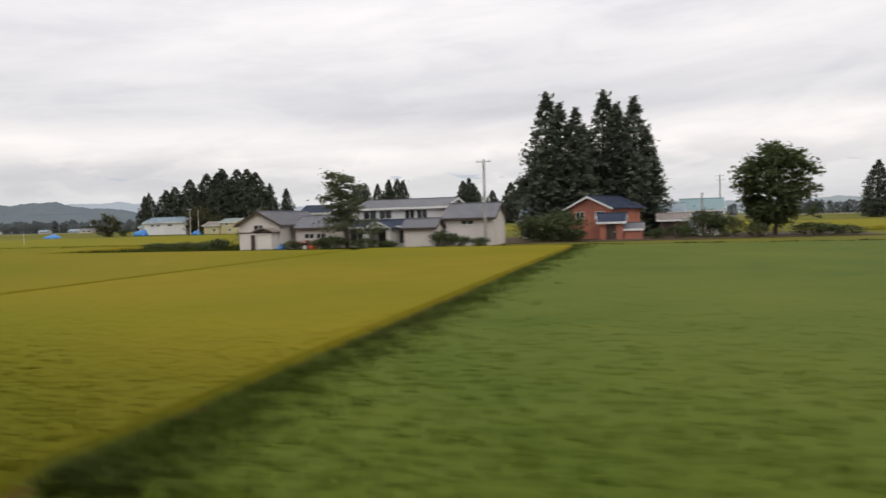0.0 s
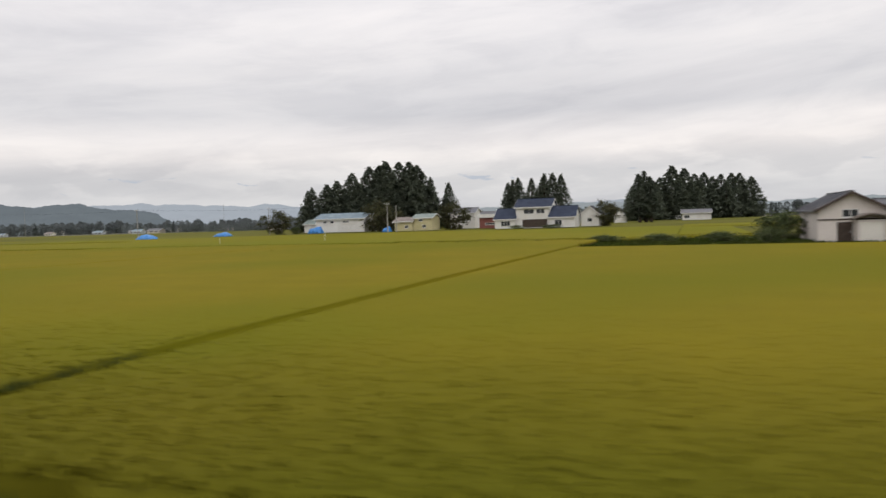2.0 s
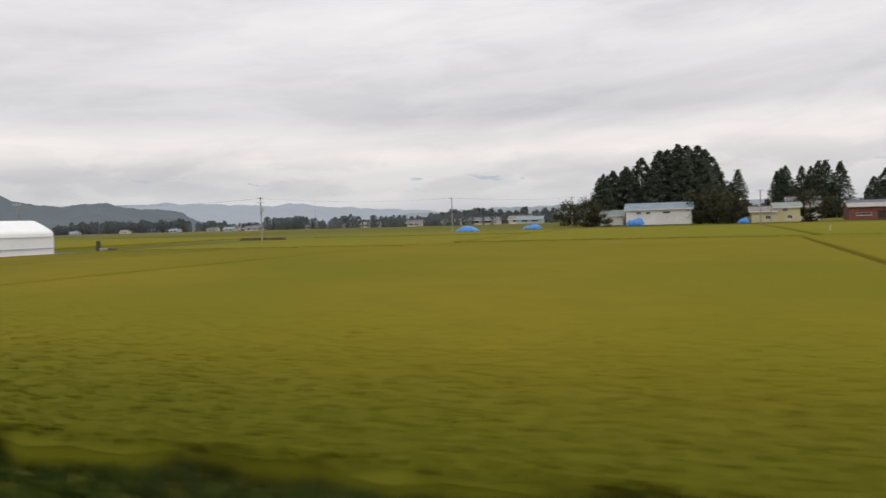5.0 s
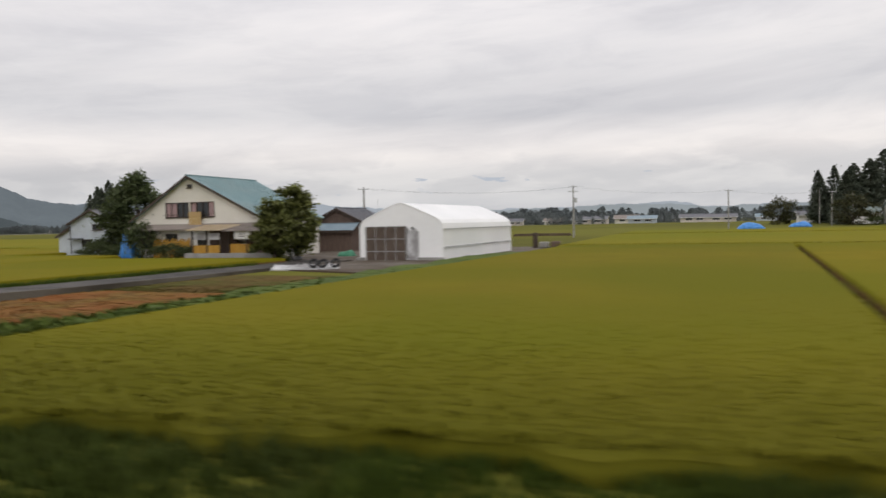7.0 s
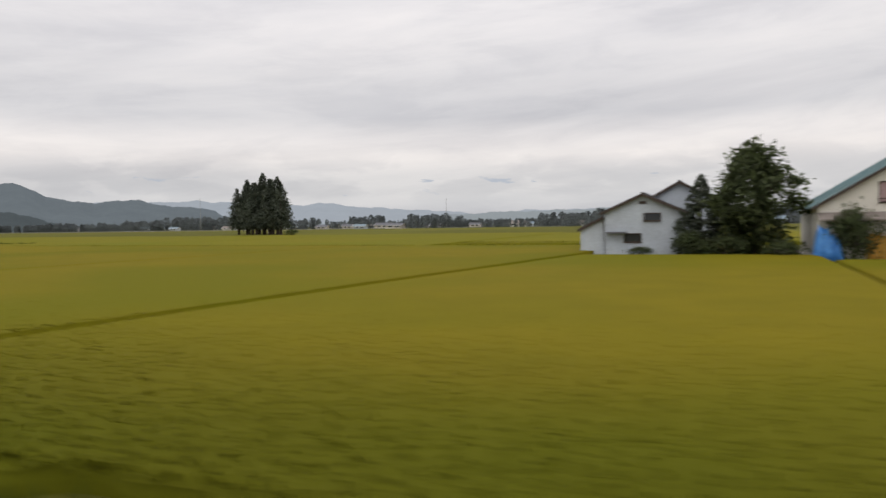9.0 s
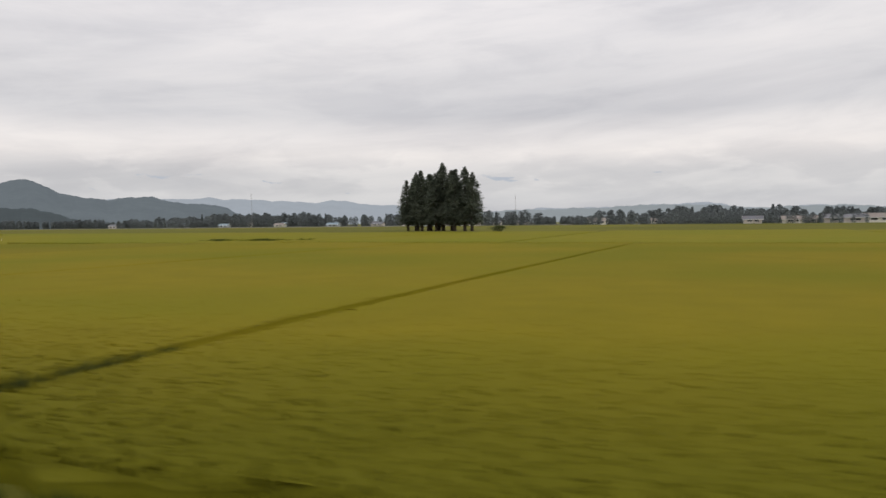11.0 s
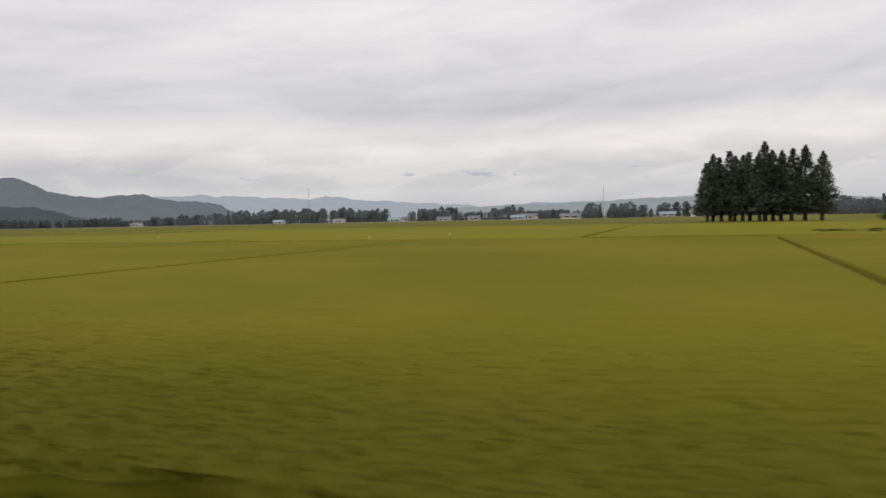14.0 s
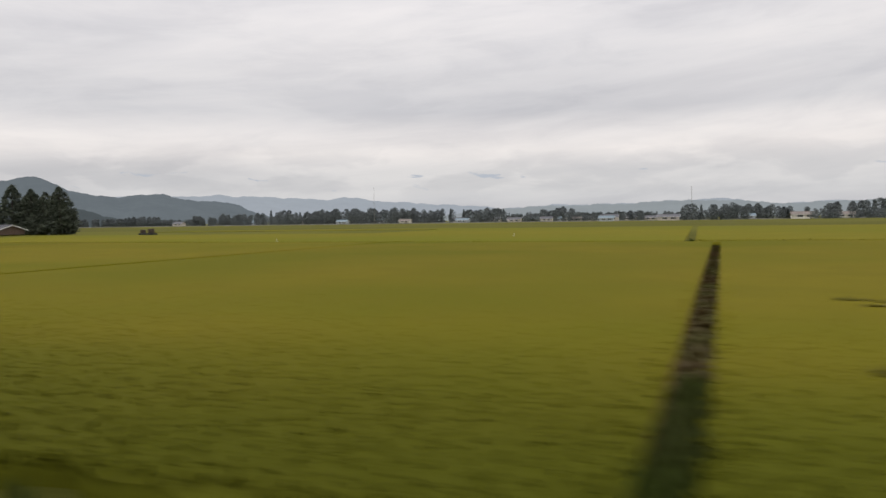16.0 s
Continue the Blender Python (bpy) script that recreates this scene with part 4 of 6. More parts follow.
def broadleaf(name, h, w, seed, label, material=BROADLEAF, clumps=70, per=55, leaf=0.20, low=0.18, limbs=7, depth=1.0, top_bias=0.0):
    """A rounded tree: trunk, forking limbs and leaf clumps with gaps between them."""
    global rng
    keep, rng = rng, np.random.default_rng(seed)
    tree = thing(name, 0, 0, 0, label, "tree")
    bm = tube([(0, 0, -0.3), (0.05 * w, 0, h * 0.3), (0.0, 0.03 * w, h * 0.8)], [0.022 * h + 0.04, 0.016 * h + 0.03, 0.03], 7)
    ends = []
    for i in range(limbs):
        a = i * math.tau / limbs + rng.uniform(-0.3, 0.3)
        z0 = h * rng.uniform(0.18, 0.5)
        e = Vector((math.cos(a) * w * 0.36, math.sin(a) * w * 0.36 * depth, min(h * 0.92, z0 + h * rng.uniform(0.15, 0.42))))
        tube([(0.03 * w, 0, z0), (e.x * 0.5, e.y * 0.5, z0 + (e.z - z0) * 0.4), e], [0.011 * h + 0.02, 0.008 * h + 0.015, 0.015], 5, bm)
        ends.append(e)
    part("trunk", bm, BARK, tree)
    d = rng.normal(0, 1, (clumps, 3))
    d /= np.linalg.norm(d, axis=1)[:, None]
    rad = rng.uniform(0.45, 1.0, clumps) ** 0.6
    lump = 1 + 0.16 * np.sin(3 * np.arctan2(d[:, 1], d[:, 0]) + seed) + 0.12 * np.sin(5 * d[:, 2] + seed * 1.7)
    mid, half = h * (low + 1) / 2, h * (1 - low) / 2
    taper = 1 - top_bias * np.clip(d[:, 2], 0, 1)
    c = np.stack([d[:, 0] * w / 2 * taper, d[:, 1] * w / 2 * depth * taper, d[:, 2] * half], -1) * (rad * lump)[:, None]
    c[:, 2] += mid
    c[:, 2] = np.clip(c[:, 2], 0.15 * h * (low > 0.05) + 0.1, h - 0.1)
    sp = 0.058 * w + 0.10
    pts = np.repeat(c, per, 0) + rng.normal(0, 1, (clumps * per, 3)) * sp * np.array([1, 1, 0.6])
    pts[:, 2] = np.maximum(pts[:, 2], 0.03)
    v, f = leaf_quads(pts, leaf)
    cr = new("crown", soft(stuff_mesh("crown", v, [f], material), pts - np.array([0, 0, mid]), 0.4))
    cr.parent = tree
    rng = keep
    return tree


def put(master, x, y, scale=1.0, turn=0.0, label="", group="", sz=None):
    ob = copy_thing(master, Matrix.Translation((x, y, lie(y))) @ Matrix.Rotation(turn, 4, "Z"))
    ob.scale = (scale, scale, sz or scale)
    return tagged(ob, label, group=group)


CEDARS = [cedar(18, 2.55, 0.7, 11 + i, 8000, leaf=0.34, lobes=0.2, bulge=1.9) for i in range(4)]
SLIM = [cedar(18, 2.5, 2.6, 31 + i, 6200, leaf=0.34, lobes=0.34, bulge=1.4) for i in range(3)]
FAT = [cedar(18, 4.1, 0.3, 51 + i, 10000, leaf=0.44, lobes=0.2, bulge=2.1) for i in range(3)]
first_use = {}


def stand(kind, x, y, h, label, group, widen=1.0):
    """Sets a cedar of height h; the first of each form is used itself."""
    i = int(abs(x * 7.3 + y * 3.1)) % len(kind)
    m = kind[i]
    s = (h - lie(y)) / 18
    turn = (x * 1.7 + y) % 6.28
    if m.name not in first_use:
        first_use[m.name] = m
        m.location, m.rotation_euler, m.scale = (x, y, lie(y)), (0, 0, turn), (s * widen, s * widen, s)
        return tagged(m, label, group=group)
    ob = copy_thing(m, Matrix.Translation((x, y, lie(y))) @ Matrix.Rotation(turn, 4, "Z"))
    ob.scale = (s * widen, s * widen, s)
    return tagged(ob, label, group=group)


for x, y, h in ((-16.9, 97, 19.4), (-15.6, 100, 18.4), (-13.3, 98, 17.2), (-12.2, 104, 15.8), (-10.0, 104, 20.2), (-8.5, 107, 18.8), (-5.9, 103, 19.0), (-4.0, 105, 14.6), (-18.0, 103, 13.5)):
    stand(CEDARS, x, y, h, "tall dark cedar behind the red house", "cedars behind the red house", 1.32)
for x, y, h in ((-175.6, 205, 13.7), (-173.5, 206, 14.8), (-139, 238, 12.5), (-137.2, 236, 15.9), (-143.2, 234, 18.0)):
    stand(CEDARS, x, y, h, "dark cedar beside the farm wood", "cedars of the farm wood", 1.5)
for x, y, h in ((-171.8, 212, 15.9), (-168.1, 212, 16.9), (-163.8, 215, 19.5), (-158.8, 218, 21.4), (-156.8, 222, 21.8), (-154.2, 220, 23.0), (-151.3, 226, 23.1), (-148.4, 228, 23.1), (-146.4, 230, 22.1), (-161, 213, 16), (-152, 216, 18), (-148, 221, 19)):
    stand(FAT, x, y, h, "dense dark cedar in the farm wood", "cedars of the farm wood", 1.4)
for x, y, h in ((-124.1, 266, 16.4), (-122.3, 268, 17.5), (-119.4, 270, 18.4), (-115.9, 272, 18.0), (-110.7, 270, 19.5), (-107.9, 274, 19.8), (-104.6, 270, 18.9), (-112.5, 275, 18)):
    stand(CEDARS, x, y, h, "dark cedar behind the blue-roofed farm", "cedars behind the blue roofs", 1.5)
for x, y, h in ((-82.4, 330, 15.9), (-76.1, 340, 19.7), (-71.9, 345, 19.7), (-66.4, 340, 24.4), (-61.2, 350, 23.6), (-56.5, 362, 21.5), (-52.1, 370, 22.4), (-48, 374, 20.5), (-44.4, 380, 21.7), (-39.2, 385, 22.3), (-35.2, 390, 22.4), (-29.6, 392, 20.4), (-73, 334, 16), (-58, 352, 18), (-42, 374, 18)):
    stand(FAT, x, y, h, "dark cedar in a far wood", "cedars of the far wood", 1.45)
for x, y, h in ((-75.2, 257, 17), (-73.2, 259, 18), (-71.4, 258, 16)):
    stand(SLIM, x, y, h, "bare-stemmed cedar standing alone in the fields", "lone cedars", 1.9)
for x, y, h in ((-415.1, 200, 15.5), (-413.7, 203, 18), (-409.7, 198, 18.1), (-406.9, 196, 16.9), (-404.9, 200, 17.8), (-401.8, 195, 19.8), (-398.3, 194, 17.4), (-396.5, 190, 17.5), (-393.5, 190, 18.1), (-390.4, 187, 16.3), (-411.8, 200, 16.8), (-403.2, 193, 16.8), (-399.8, 197, 17.8), (-408.4, 202, 17.2)):
    stand(SLIM, x, y, h, "tall cedar of the grove standing in the paddies", "cedars of the grove", 1.5)
for x, y, h in ((-664.6, 152, 14.4), (-658.2, 153, 13.1), (-653.1, 152, 10.8), (-646.7, 152, 13.4), (-655.5, 155, 12.2), (-661, 155, 12.5), (-650, 154, 11.5)):
    stand(FAT, x, y, h, "dark cedar round a farmhouse", "cedars of the last farm", 1.55)
for x, y, h in ((-176.2, 239, 16), (-172.2, 240, 17.3), (-167.4, 238, 15.4), (-175, 243, 15)):
    stand(CEDARS, x, y, h, "dark cedar near a far farm", "cedars near a far farm", 1.35)
stand(CEDARS, 52.5, 226, 16, "dark tree at the field edge", "far cedars", 1.9)
stand(CEDARS, 61, 231, 13.5, "dark tree at the field edge", "far cedars", 1.9)

FRESH = surface("fresh_leaves", (0.190, 0.215, 0.055), (0.265, 0.280, 0.075), 0.5, 0.6, 0, 5.0, island=0.5, spec=0.45)
leafy(FRESH, 0.4)
oak = broadleaf("broadleaf_tree", 10.8, 8.6, 3, "spreading dark green tree beside the farmyard", clumps=110, per=80, leaf=0.30, low=0.08, top_bias=0.15)
oak.location = (11.2, 95, -0.12)
def layered_pine(h, w, seed):
    """A garden pine: crooked trunk, level boughs and flat pads of needles with gaps between."""
    global rng
    keep, rng = rng, np.random.default_rng(seed)
    tree = thing("garden_pine", 0, 0, 0, "tall garden pine with level layered branches", "tree")
    spine = [Vector((0.5 * math.sin(i * 1.1), 0.2 * math.cos(i * 1.7), -0.3 + h * 0.98 * i / 6)) for i in range(7)]
    bm = tube(spine, [0.22, 0.2, 0.17, 0.14, 0.10, 0.06, 0.02], 7)
    pts = []
    for i in range(21):
        u = 0.26 + 0.74 * i / 20
        s = spine[min(5, int(u * 6))].lerp(spine[min(6, int(u * 6) + 1)], u * 6 % 1 if u < 1 else 1)
        a = i * 2.4 + rng.uniform(-0.4, 0.4)
        reach = w / 2 * (0.95 - 0.55 * u) * (0.6 + 0.7 * rng.uniform()) * (0.35 if 0.42 < u < 0.55 else 1)
        e = s + Vector((math.cos(a) * reach, math.sin(a) * reach, 0.12 * reach))
        tube([s, (s + e) / 2 + Vector((0, 0, 0.1)), e], [0.05, 0.035, 0.015], 5, bm)
        for k in range(3):
            c = s.lerp(e, 0.55 + 0.25 * k)
            n = 70
            r = 0.28 + 0.22 * reach
            pts.append(np.array(c) + rng.normal(0, 1, (n, 3)) * np.array([r * 0.75, r * 0.75, 0.20]))
    part("trunk", bm, BARK, tree)
    v, f = leaf_quads(np.concatenate(pts), 0.19)
    cr = new("crown", stuff_mesh("crown", v, [f], PINE))
    cr.parent = tree
    rng = keep
    return tree


garden = layered_pine(8.3, 6.4, 5)
garden.location = (-33.9, 70.0, -0.12)
yardtree = broadleaf("broadleaf_tree", 8.9, 6.3, 8, "large dark leafy tree beside the white farmhouse", clumps=130, per=80, leaf=0.23, low=0.0, top_bias=0.22)
yardtree.location = (-264.9, 61.0, -0.12)
maple = broadleaf("broadleaf_tree", 6.5, 3.6, 9, "leafy green tree at the mouth of the yard", FRESH, clumps=90, per=75, leaf=0.19, low=0.04, top_bias=0.25)
maple.location = (-240.9, 53.6, -0.12)
second = put(maple, -240.95, 50.2, 0.80, 2.0, "smaller leafy tree beside the lane at the yard mouth")
stand(FAT, -268.9, 63.0, 6.6, "dark conifer beside the large yard tree", "yard conifers", 1.25)
spruce = stand(CEDARS, -242.6, 76.0, 4.7, "small dark conifer behind the sheds", "yard conifers", 1.3)
shrubtree = broadleaf("broadleaf_tree", 6.6, 8.0, 12, "low dark spreading tree by a farm wall", BROWNLEAF, clumps=60, per=50, leaf=0.26, low=0.02)
shrubtree.location = (-80.4, 190, 0.2)
put(shrubtree, -176.0, 188, 1.08, 1.0, "low spreading tree by utility poles")
put(shrubtree, -146.0, 196, 1.35, 2.2, "low dark tree below the cedars")
put(shrubtree, -122.5, 196, 1.15, 3.1, "low dark tree beside the yellow house")
put(shrubtree, -141.0, 190, 1.05, 4.0, "low dark tree beside the yellow house")
put(shrubtree, -187.8, 229, 1.15, 5.5, "rounded tree in front of a far farm")
put(shrubtree, -84, 262, 0.9, 1.5, "dark tree near a far house")

HEDGE = broadleaf("bush", 1.6, 3.4, 15, "clipped dark green garden bush", clumps=40, per=50, leaf=0.10, low=0.0, limbs=4, depth=0.6)
HEDGE.location = (-255.1, 54.3, -0.1)
put(HEDGE, -252.6, 54.25, 0.72, 0.1, "clipped garden hedge before the ochre boards", sz=0.85)
put(HEDGE, -259.0, 55.0, 0.95, 0.4, "rounded bush before the farmhouse", sz=2.3)
put(HEDGE, -251.7, 54.2, 0.42, 1.2, "small bush by the wall", sz=0.75)
for x, y, s, z, lab in ((-13.6, 86.5, 2.1, 2.2, "large dark bush beside the long house"), (-16.2, 85.5, 1.3, 1.9, "dark bush beside the long house"), (-40.6, 70.6, 0.7, 0.7, "low bush before the barn"), (-36.8, 70.2, 0.8, 0.85, "low garden bush below the pine"),
                        (-35.0, 69.6, 1.0, 1.0, "low garden bush below the pine"), (-31.6, 69.8, 0.9, 0.8, "low garden bush below the pine"), (-29.5, 71.5, 0.8, 0.6, "low bush by the porch"), (-24.6, 74.8, 0.85, 1.1, "bush before the long wall"), (-22.6, 74.9, 0.9, 0.75, "bush before the long wall"), (-20.3, 75.2, 0.8, 0.6, "low bush before the long wall"),
                        (-11.2, 84.5, 0.9, 1.0, "scrub beside the red house"), (-2.2, 90, 0.9, 0.8, "garden bush by the sheds"), (0.6, 90.5, 1.0, 1.0, "garden bush by the sheds"), (3.2, 92, 1.3, 2.0, "tall dark shrub by the sheds"), (5.6, 92.5, 1.2, 1.5, "dark shrub by the sheds"), (8.8, 90, 0.8, 1.0, "round clipped green garden bush"), (15.0, 92, 1.5, 0.95, "low dark shrub at the field edge"), (18.2, 93, 1.3, 0.7, "low dark shrub at the field edge"),
                        (-52, 73, 1.1, 0.9, "wild bush beside the barn"), (-56, 77, 1.2, 0.7, "wild bush at the paddy edge"), (-62, 80, 1.4, 0.6, "wild bush at the paddy edge"), (-68, 82, 1.3, 0.55, "wild bush at the paddy edge"), (-50.2, 79, 1.5, 1.8, "dark bush behind the barn"),
                        (-273.6, 61.8, 0.6, 0.55, "low shrub before the pale shed"), (-269.4, 60.4, 0.9, 1.3, "loose shrub before the pale shed"), (-263.1, 56.5, 0.9, 0.9, "shrub below the large tree"), (-267.1, 58.0, 1.0, 1.1, "shrub below the large tree"), (-241.5, 53.2, 0.6, 0.8, "young shrub by the yard mouth"), (-244.7, 53.6, 0.6, 0.9, "shrub by the low wall"),
                        (-379.6, 176, 1.1, 1.0, "round bush near the grove"), (-171, 190, 1.2, 1.3, "bush by the white house"), (-100, 176, 1.1, 0.6, "hedge before the blue-roofed farm"), (-91, 176, 1.4, 0.6, "hedge before the blue-roofed farm")):
    put(HEDGE, x, y, s, x, lab, sz=z)


# distant tree belts
def tree_belt(name, spots, seed, label, leaf=1.1, per=300):
    """A far belt of trees: many rounded and pointed crowns, in one mesh of uncounted foliage."""
    global rng
    keep, rng = rng, np.random.default_rng(seed)
    vs, fs, n = [], [], 0
    for x, y, top, w in spots:
        base = lie(y)
        h = top - base
        for _ in range(max(1, int(w / (h * 0.20)))):
            cx, cy = x + rng.uniform(-w / 2, w / 2), y + rng.uniform(-12, 12)
            hh = h * rng.uniform(0.72, 1.0)
            u = rng.uniform(0.02, 1, per)
            point = rng.uniform(0, 1) < 0.12
            prof = (1 - u) ** 0.8 if point else np.sqrt(np.maximum(0, 1 - (2 * u - 0.9) ** 2 * 0.8)) * 0.9
            rr = hh * (0.20 if point else 0.34) * prof * np.sqrt(rng.uniform(0, 1, per))
            a = rng.uniform(0, math.tau, per)
            c = np.stack([cx + np.cos(a) * rr, cy + np.sin(a) * rr, base + u * hh], -1)
            v, f = leaf_quads(c, leaf * hh / 14)
            vs.append(v)
            fs.append(f + n)
            n += len(v)
    rng = keep
    return tagged(new(name, stuff_mesh(name, np.concatenate(vs), fs, HAZY_FARLEAF)), label, "trees", "distant tree belts", "stuff")


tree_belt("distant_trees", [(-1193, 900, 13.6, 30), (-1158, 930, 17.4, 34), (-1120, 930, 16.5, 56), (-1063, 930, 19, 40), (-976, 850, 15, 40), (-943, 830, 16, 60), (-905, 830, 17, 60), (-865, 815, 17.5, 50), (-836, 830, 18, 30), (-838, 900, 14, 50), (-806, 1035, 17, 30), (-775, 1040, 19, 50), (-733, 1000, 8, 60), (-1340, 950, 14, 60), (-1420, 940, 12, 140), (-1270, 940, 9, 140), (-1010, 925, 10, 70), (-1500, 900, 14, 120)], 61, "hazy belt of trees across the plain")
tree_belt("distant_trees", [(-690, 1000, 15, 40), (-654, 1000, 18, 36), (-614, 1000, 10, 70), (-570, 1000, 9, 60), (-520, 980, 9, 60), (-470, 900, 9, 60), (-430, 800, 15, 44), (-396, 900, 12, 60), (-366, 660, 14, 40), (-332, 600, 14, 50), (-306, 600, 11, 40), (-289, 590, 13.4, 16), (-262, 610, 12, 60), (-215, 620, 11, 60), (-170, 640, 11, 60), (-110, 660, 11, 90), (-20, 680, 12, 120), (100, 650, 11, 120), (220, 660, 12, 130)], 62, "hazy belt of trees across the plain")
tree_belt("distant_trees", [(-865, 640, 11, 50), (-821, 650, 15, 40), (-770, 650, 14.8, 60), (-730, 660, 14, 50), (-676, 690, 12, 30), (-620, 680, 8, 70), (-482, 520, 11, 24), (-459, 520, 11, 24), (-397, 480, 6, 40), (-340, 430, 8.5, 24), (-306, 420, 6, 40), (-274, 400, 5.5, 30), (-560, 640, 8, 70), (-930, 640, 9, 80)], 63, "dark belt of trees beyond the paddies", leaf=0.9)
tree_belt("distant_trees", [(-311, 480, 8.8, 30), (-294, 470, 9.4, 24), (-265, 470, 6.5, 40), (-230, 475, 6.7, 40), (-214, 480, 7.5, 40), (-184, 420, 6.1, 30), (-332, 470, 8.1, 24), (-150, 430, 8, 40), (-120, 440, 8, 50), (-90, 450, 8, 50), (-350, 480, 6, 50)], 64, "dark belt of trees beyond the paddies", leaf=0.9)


# ---- hills ----
def hills(name, profile, dist, material, label, seed, depth=700, fold=0.10):
    """A forested ridge: a height field along an arc round the valley, with spurs and gullies."""
    azs = np.radians(np.linspace(profile[0][0], profile[-1][0], 260))
    tops = np.interp(np.degrees(azs), [p[0] for p in profile], [p[1] for p in profile])
    r = np.random.default_rng(seed)
    ph = r.uniform(0, 6.28, 8)
    tops = tops + sum(np.sin(azs * k + ph[i]) * a for i, (k, a) in enumerate(((90, 2.5), (210, 1.6), (420, 1.1), (800, 0.9)))) * dist / 3600
    vs, rows_n = [], 14
    for j in range(rows_n + 1):
        s = j / rows_n
        rad = dist - depth * (1 - s)
        z = -12 + (tops + 12) * (s ** 0.8) * (1 + fold * (1 - s) * np.sin(azs * 120 + ph[5] + 3 * s) * 1.5)
        vs.append(np.stack([-375 + np.sin(azs) * rad, np.cos(azs) * rad, z], -1))
    back = vs[-1].copy()
    back[:, :2] += np.stack([np.sin(azs), np.cos(azs)], -1) * 250
    back[:, 2] = -30
    vs.append(back)
    n = len(azs)
    i, j = np.meshgrid(np.arange(n - 1), np.arange(rows_n + 1))
    q = (j * n + i).ravel()
    me = stuff_mesh(name, np.concatenate(vs), [np.stack([q, q + 1, q + n + 1, q + n], -1)], material)
    me.shade_smooth()
    return tagged(new(name, me), label, "hills", "", "structure")


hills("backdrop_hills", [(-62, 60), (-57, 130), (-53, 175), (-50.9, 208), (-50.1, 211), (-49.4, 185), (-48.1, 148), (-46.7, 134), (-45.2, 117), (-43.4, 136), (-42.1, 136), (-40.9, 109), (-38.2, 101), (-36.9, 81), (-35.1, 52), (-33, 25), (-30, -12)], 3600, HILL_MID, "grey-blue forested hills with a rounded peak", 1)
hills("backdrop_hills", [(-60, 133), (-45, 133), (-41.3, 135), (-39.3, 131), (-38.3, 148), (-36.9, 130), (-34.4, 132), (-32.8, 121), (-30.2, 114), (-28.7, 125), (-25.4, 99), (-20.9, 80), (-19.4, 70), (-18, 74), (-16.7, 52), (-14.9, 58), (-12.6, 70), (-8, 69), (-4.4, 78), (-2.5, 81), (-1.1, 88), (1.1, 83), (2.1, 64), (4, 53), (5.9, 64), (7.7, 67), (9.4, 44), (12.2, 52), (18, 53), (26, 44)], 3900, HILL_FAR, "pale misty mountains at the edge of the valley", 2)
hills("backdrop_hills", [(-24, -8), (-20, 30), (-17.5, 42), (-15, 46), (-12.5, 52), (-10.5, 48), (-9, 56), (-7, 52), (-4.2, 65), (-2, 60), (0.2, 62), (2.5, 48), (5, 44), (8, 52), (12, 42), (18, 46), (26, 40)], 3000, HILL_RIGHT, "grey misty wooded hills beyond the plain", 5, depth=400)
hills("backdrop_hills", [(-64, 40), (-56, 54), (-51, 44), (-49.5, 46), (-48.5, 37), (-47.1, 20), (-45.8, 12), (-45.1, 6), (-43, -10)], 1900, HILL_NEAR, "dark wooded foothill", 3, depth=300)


FARMSTEAD = Vector((-0.6, 0.2, -0.1))
# ---- farm beside the first paddies ----
gable_house("barn", -47.6, -42.3, 71.6, 82.5, 3.05, 4.45, "y", WALL_PINK, ROOF_SLATE, "pinkish-grey plastered barn with a slate metal roof", "barn", [(-46.1, -44.85, 0.0, 1.85, "door"), (-45.7, -44.35, 2.25, 3.0, "window", 2)], over=0.45, trim=DARKWOOD, frame_mat=TRIM)
porch1 = thing("barn_porch", -43.6, 70.9, -0.1, "small shuttered porch with a curved brown roof", "porch")
part("wall", pierced(bmesh.new(), -44.7, -42.5, -0.1, 2.0, 70.35, 71.55, [(-44.5, -42.7, -0.1, 1.85)]), WALL_PINK, porch1)
sh = bmesh.new()
for i in range(8):
    box(-44.5, -42.7, 70.45, 70.50, -0.1 + i * 0.243, -0.1 + i * 0.243 + 0.225, sh)
box(-44.5, -42.7, 70.5, 70.53, -0.1, 1.85, sh)
part("shutter_door", sh, WALL_CREAM, porch1, "cream roller shutter")
rf = bmesh.new()
arc = [(-43.6 + 1.5 * math.sin(a), 1.95 + 0.55 * (math.cos(a * 0.9) ** 2)) for a in [(-1.2 + 2.4 * i / 10) for i in range(11)]]
prism([(x, 70.0, z) for x, z in arc] + [(x, 70.0, z + 0.12) for x, z in reversed(arc)], (0, 1.55, 0), rf)
part("roof", rf, ROOF_BROWN, porch1)
part("upper_board", box(-47.66, -42.24, 71.54, 71.598, 2.02, 2.14), DARKWOOD, porch1)

gable_house("annex", -41.6, -36.9, 74.0, 80.0, 2.5, 3.75, "x", WALL_PINK, ROOF_SLATE, "low plastered annex with a slate metal roof", "annex", [(-40.5, -39.2, 1.2, 1.85, "window", 2), (-39.0, -37.7, 1.2, 1.85, "window", 2)], over=0.35, trim=DARKWOOD)
main = gable_house("farmhouse", -36.2, -25.3, 80.0, 88.0, 4.62, 5.55, "x", WALL_WHITE, ROOF_SLATE, "white two-storey farmhouse with slate metal roofs", "house", [(-35.7, -33.9, 3.25, 4.35, "window", 2), (-33.6, -31.9, 3.25, 4.35, "window", 2), (-30.3, -29.0, 3.25, 4.3, "window", 2), (-28.8, -27.4, 3.25, 4.3, "window", 2)], over=0.55)
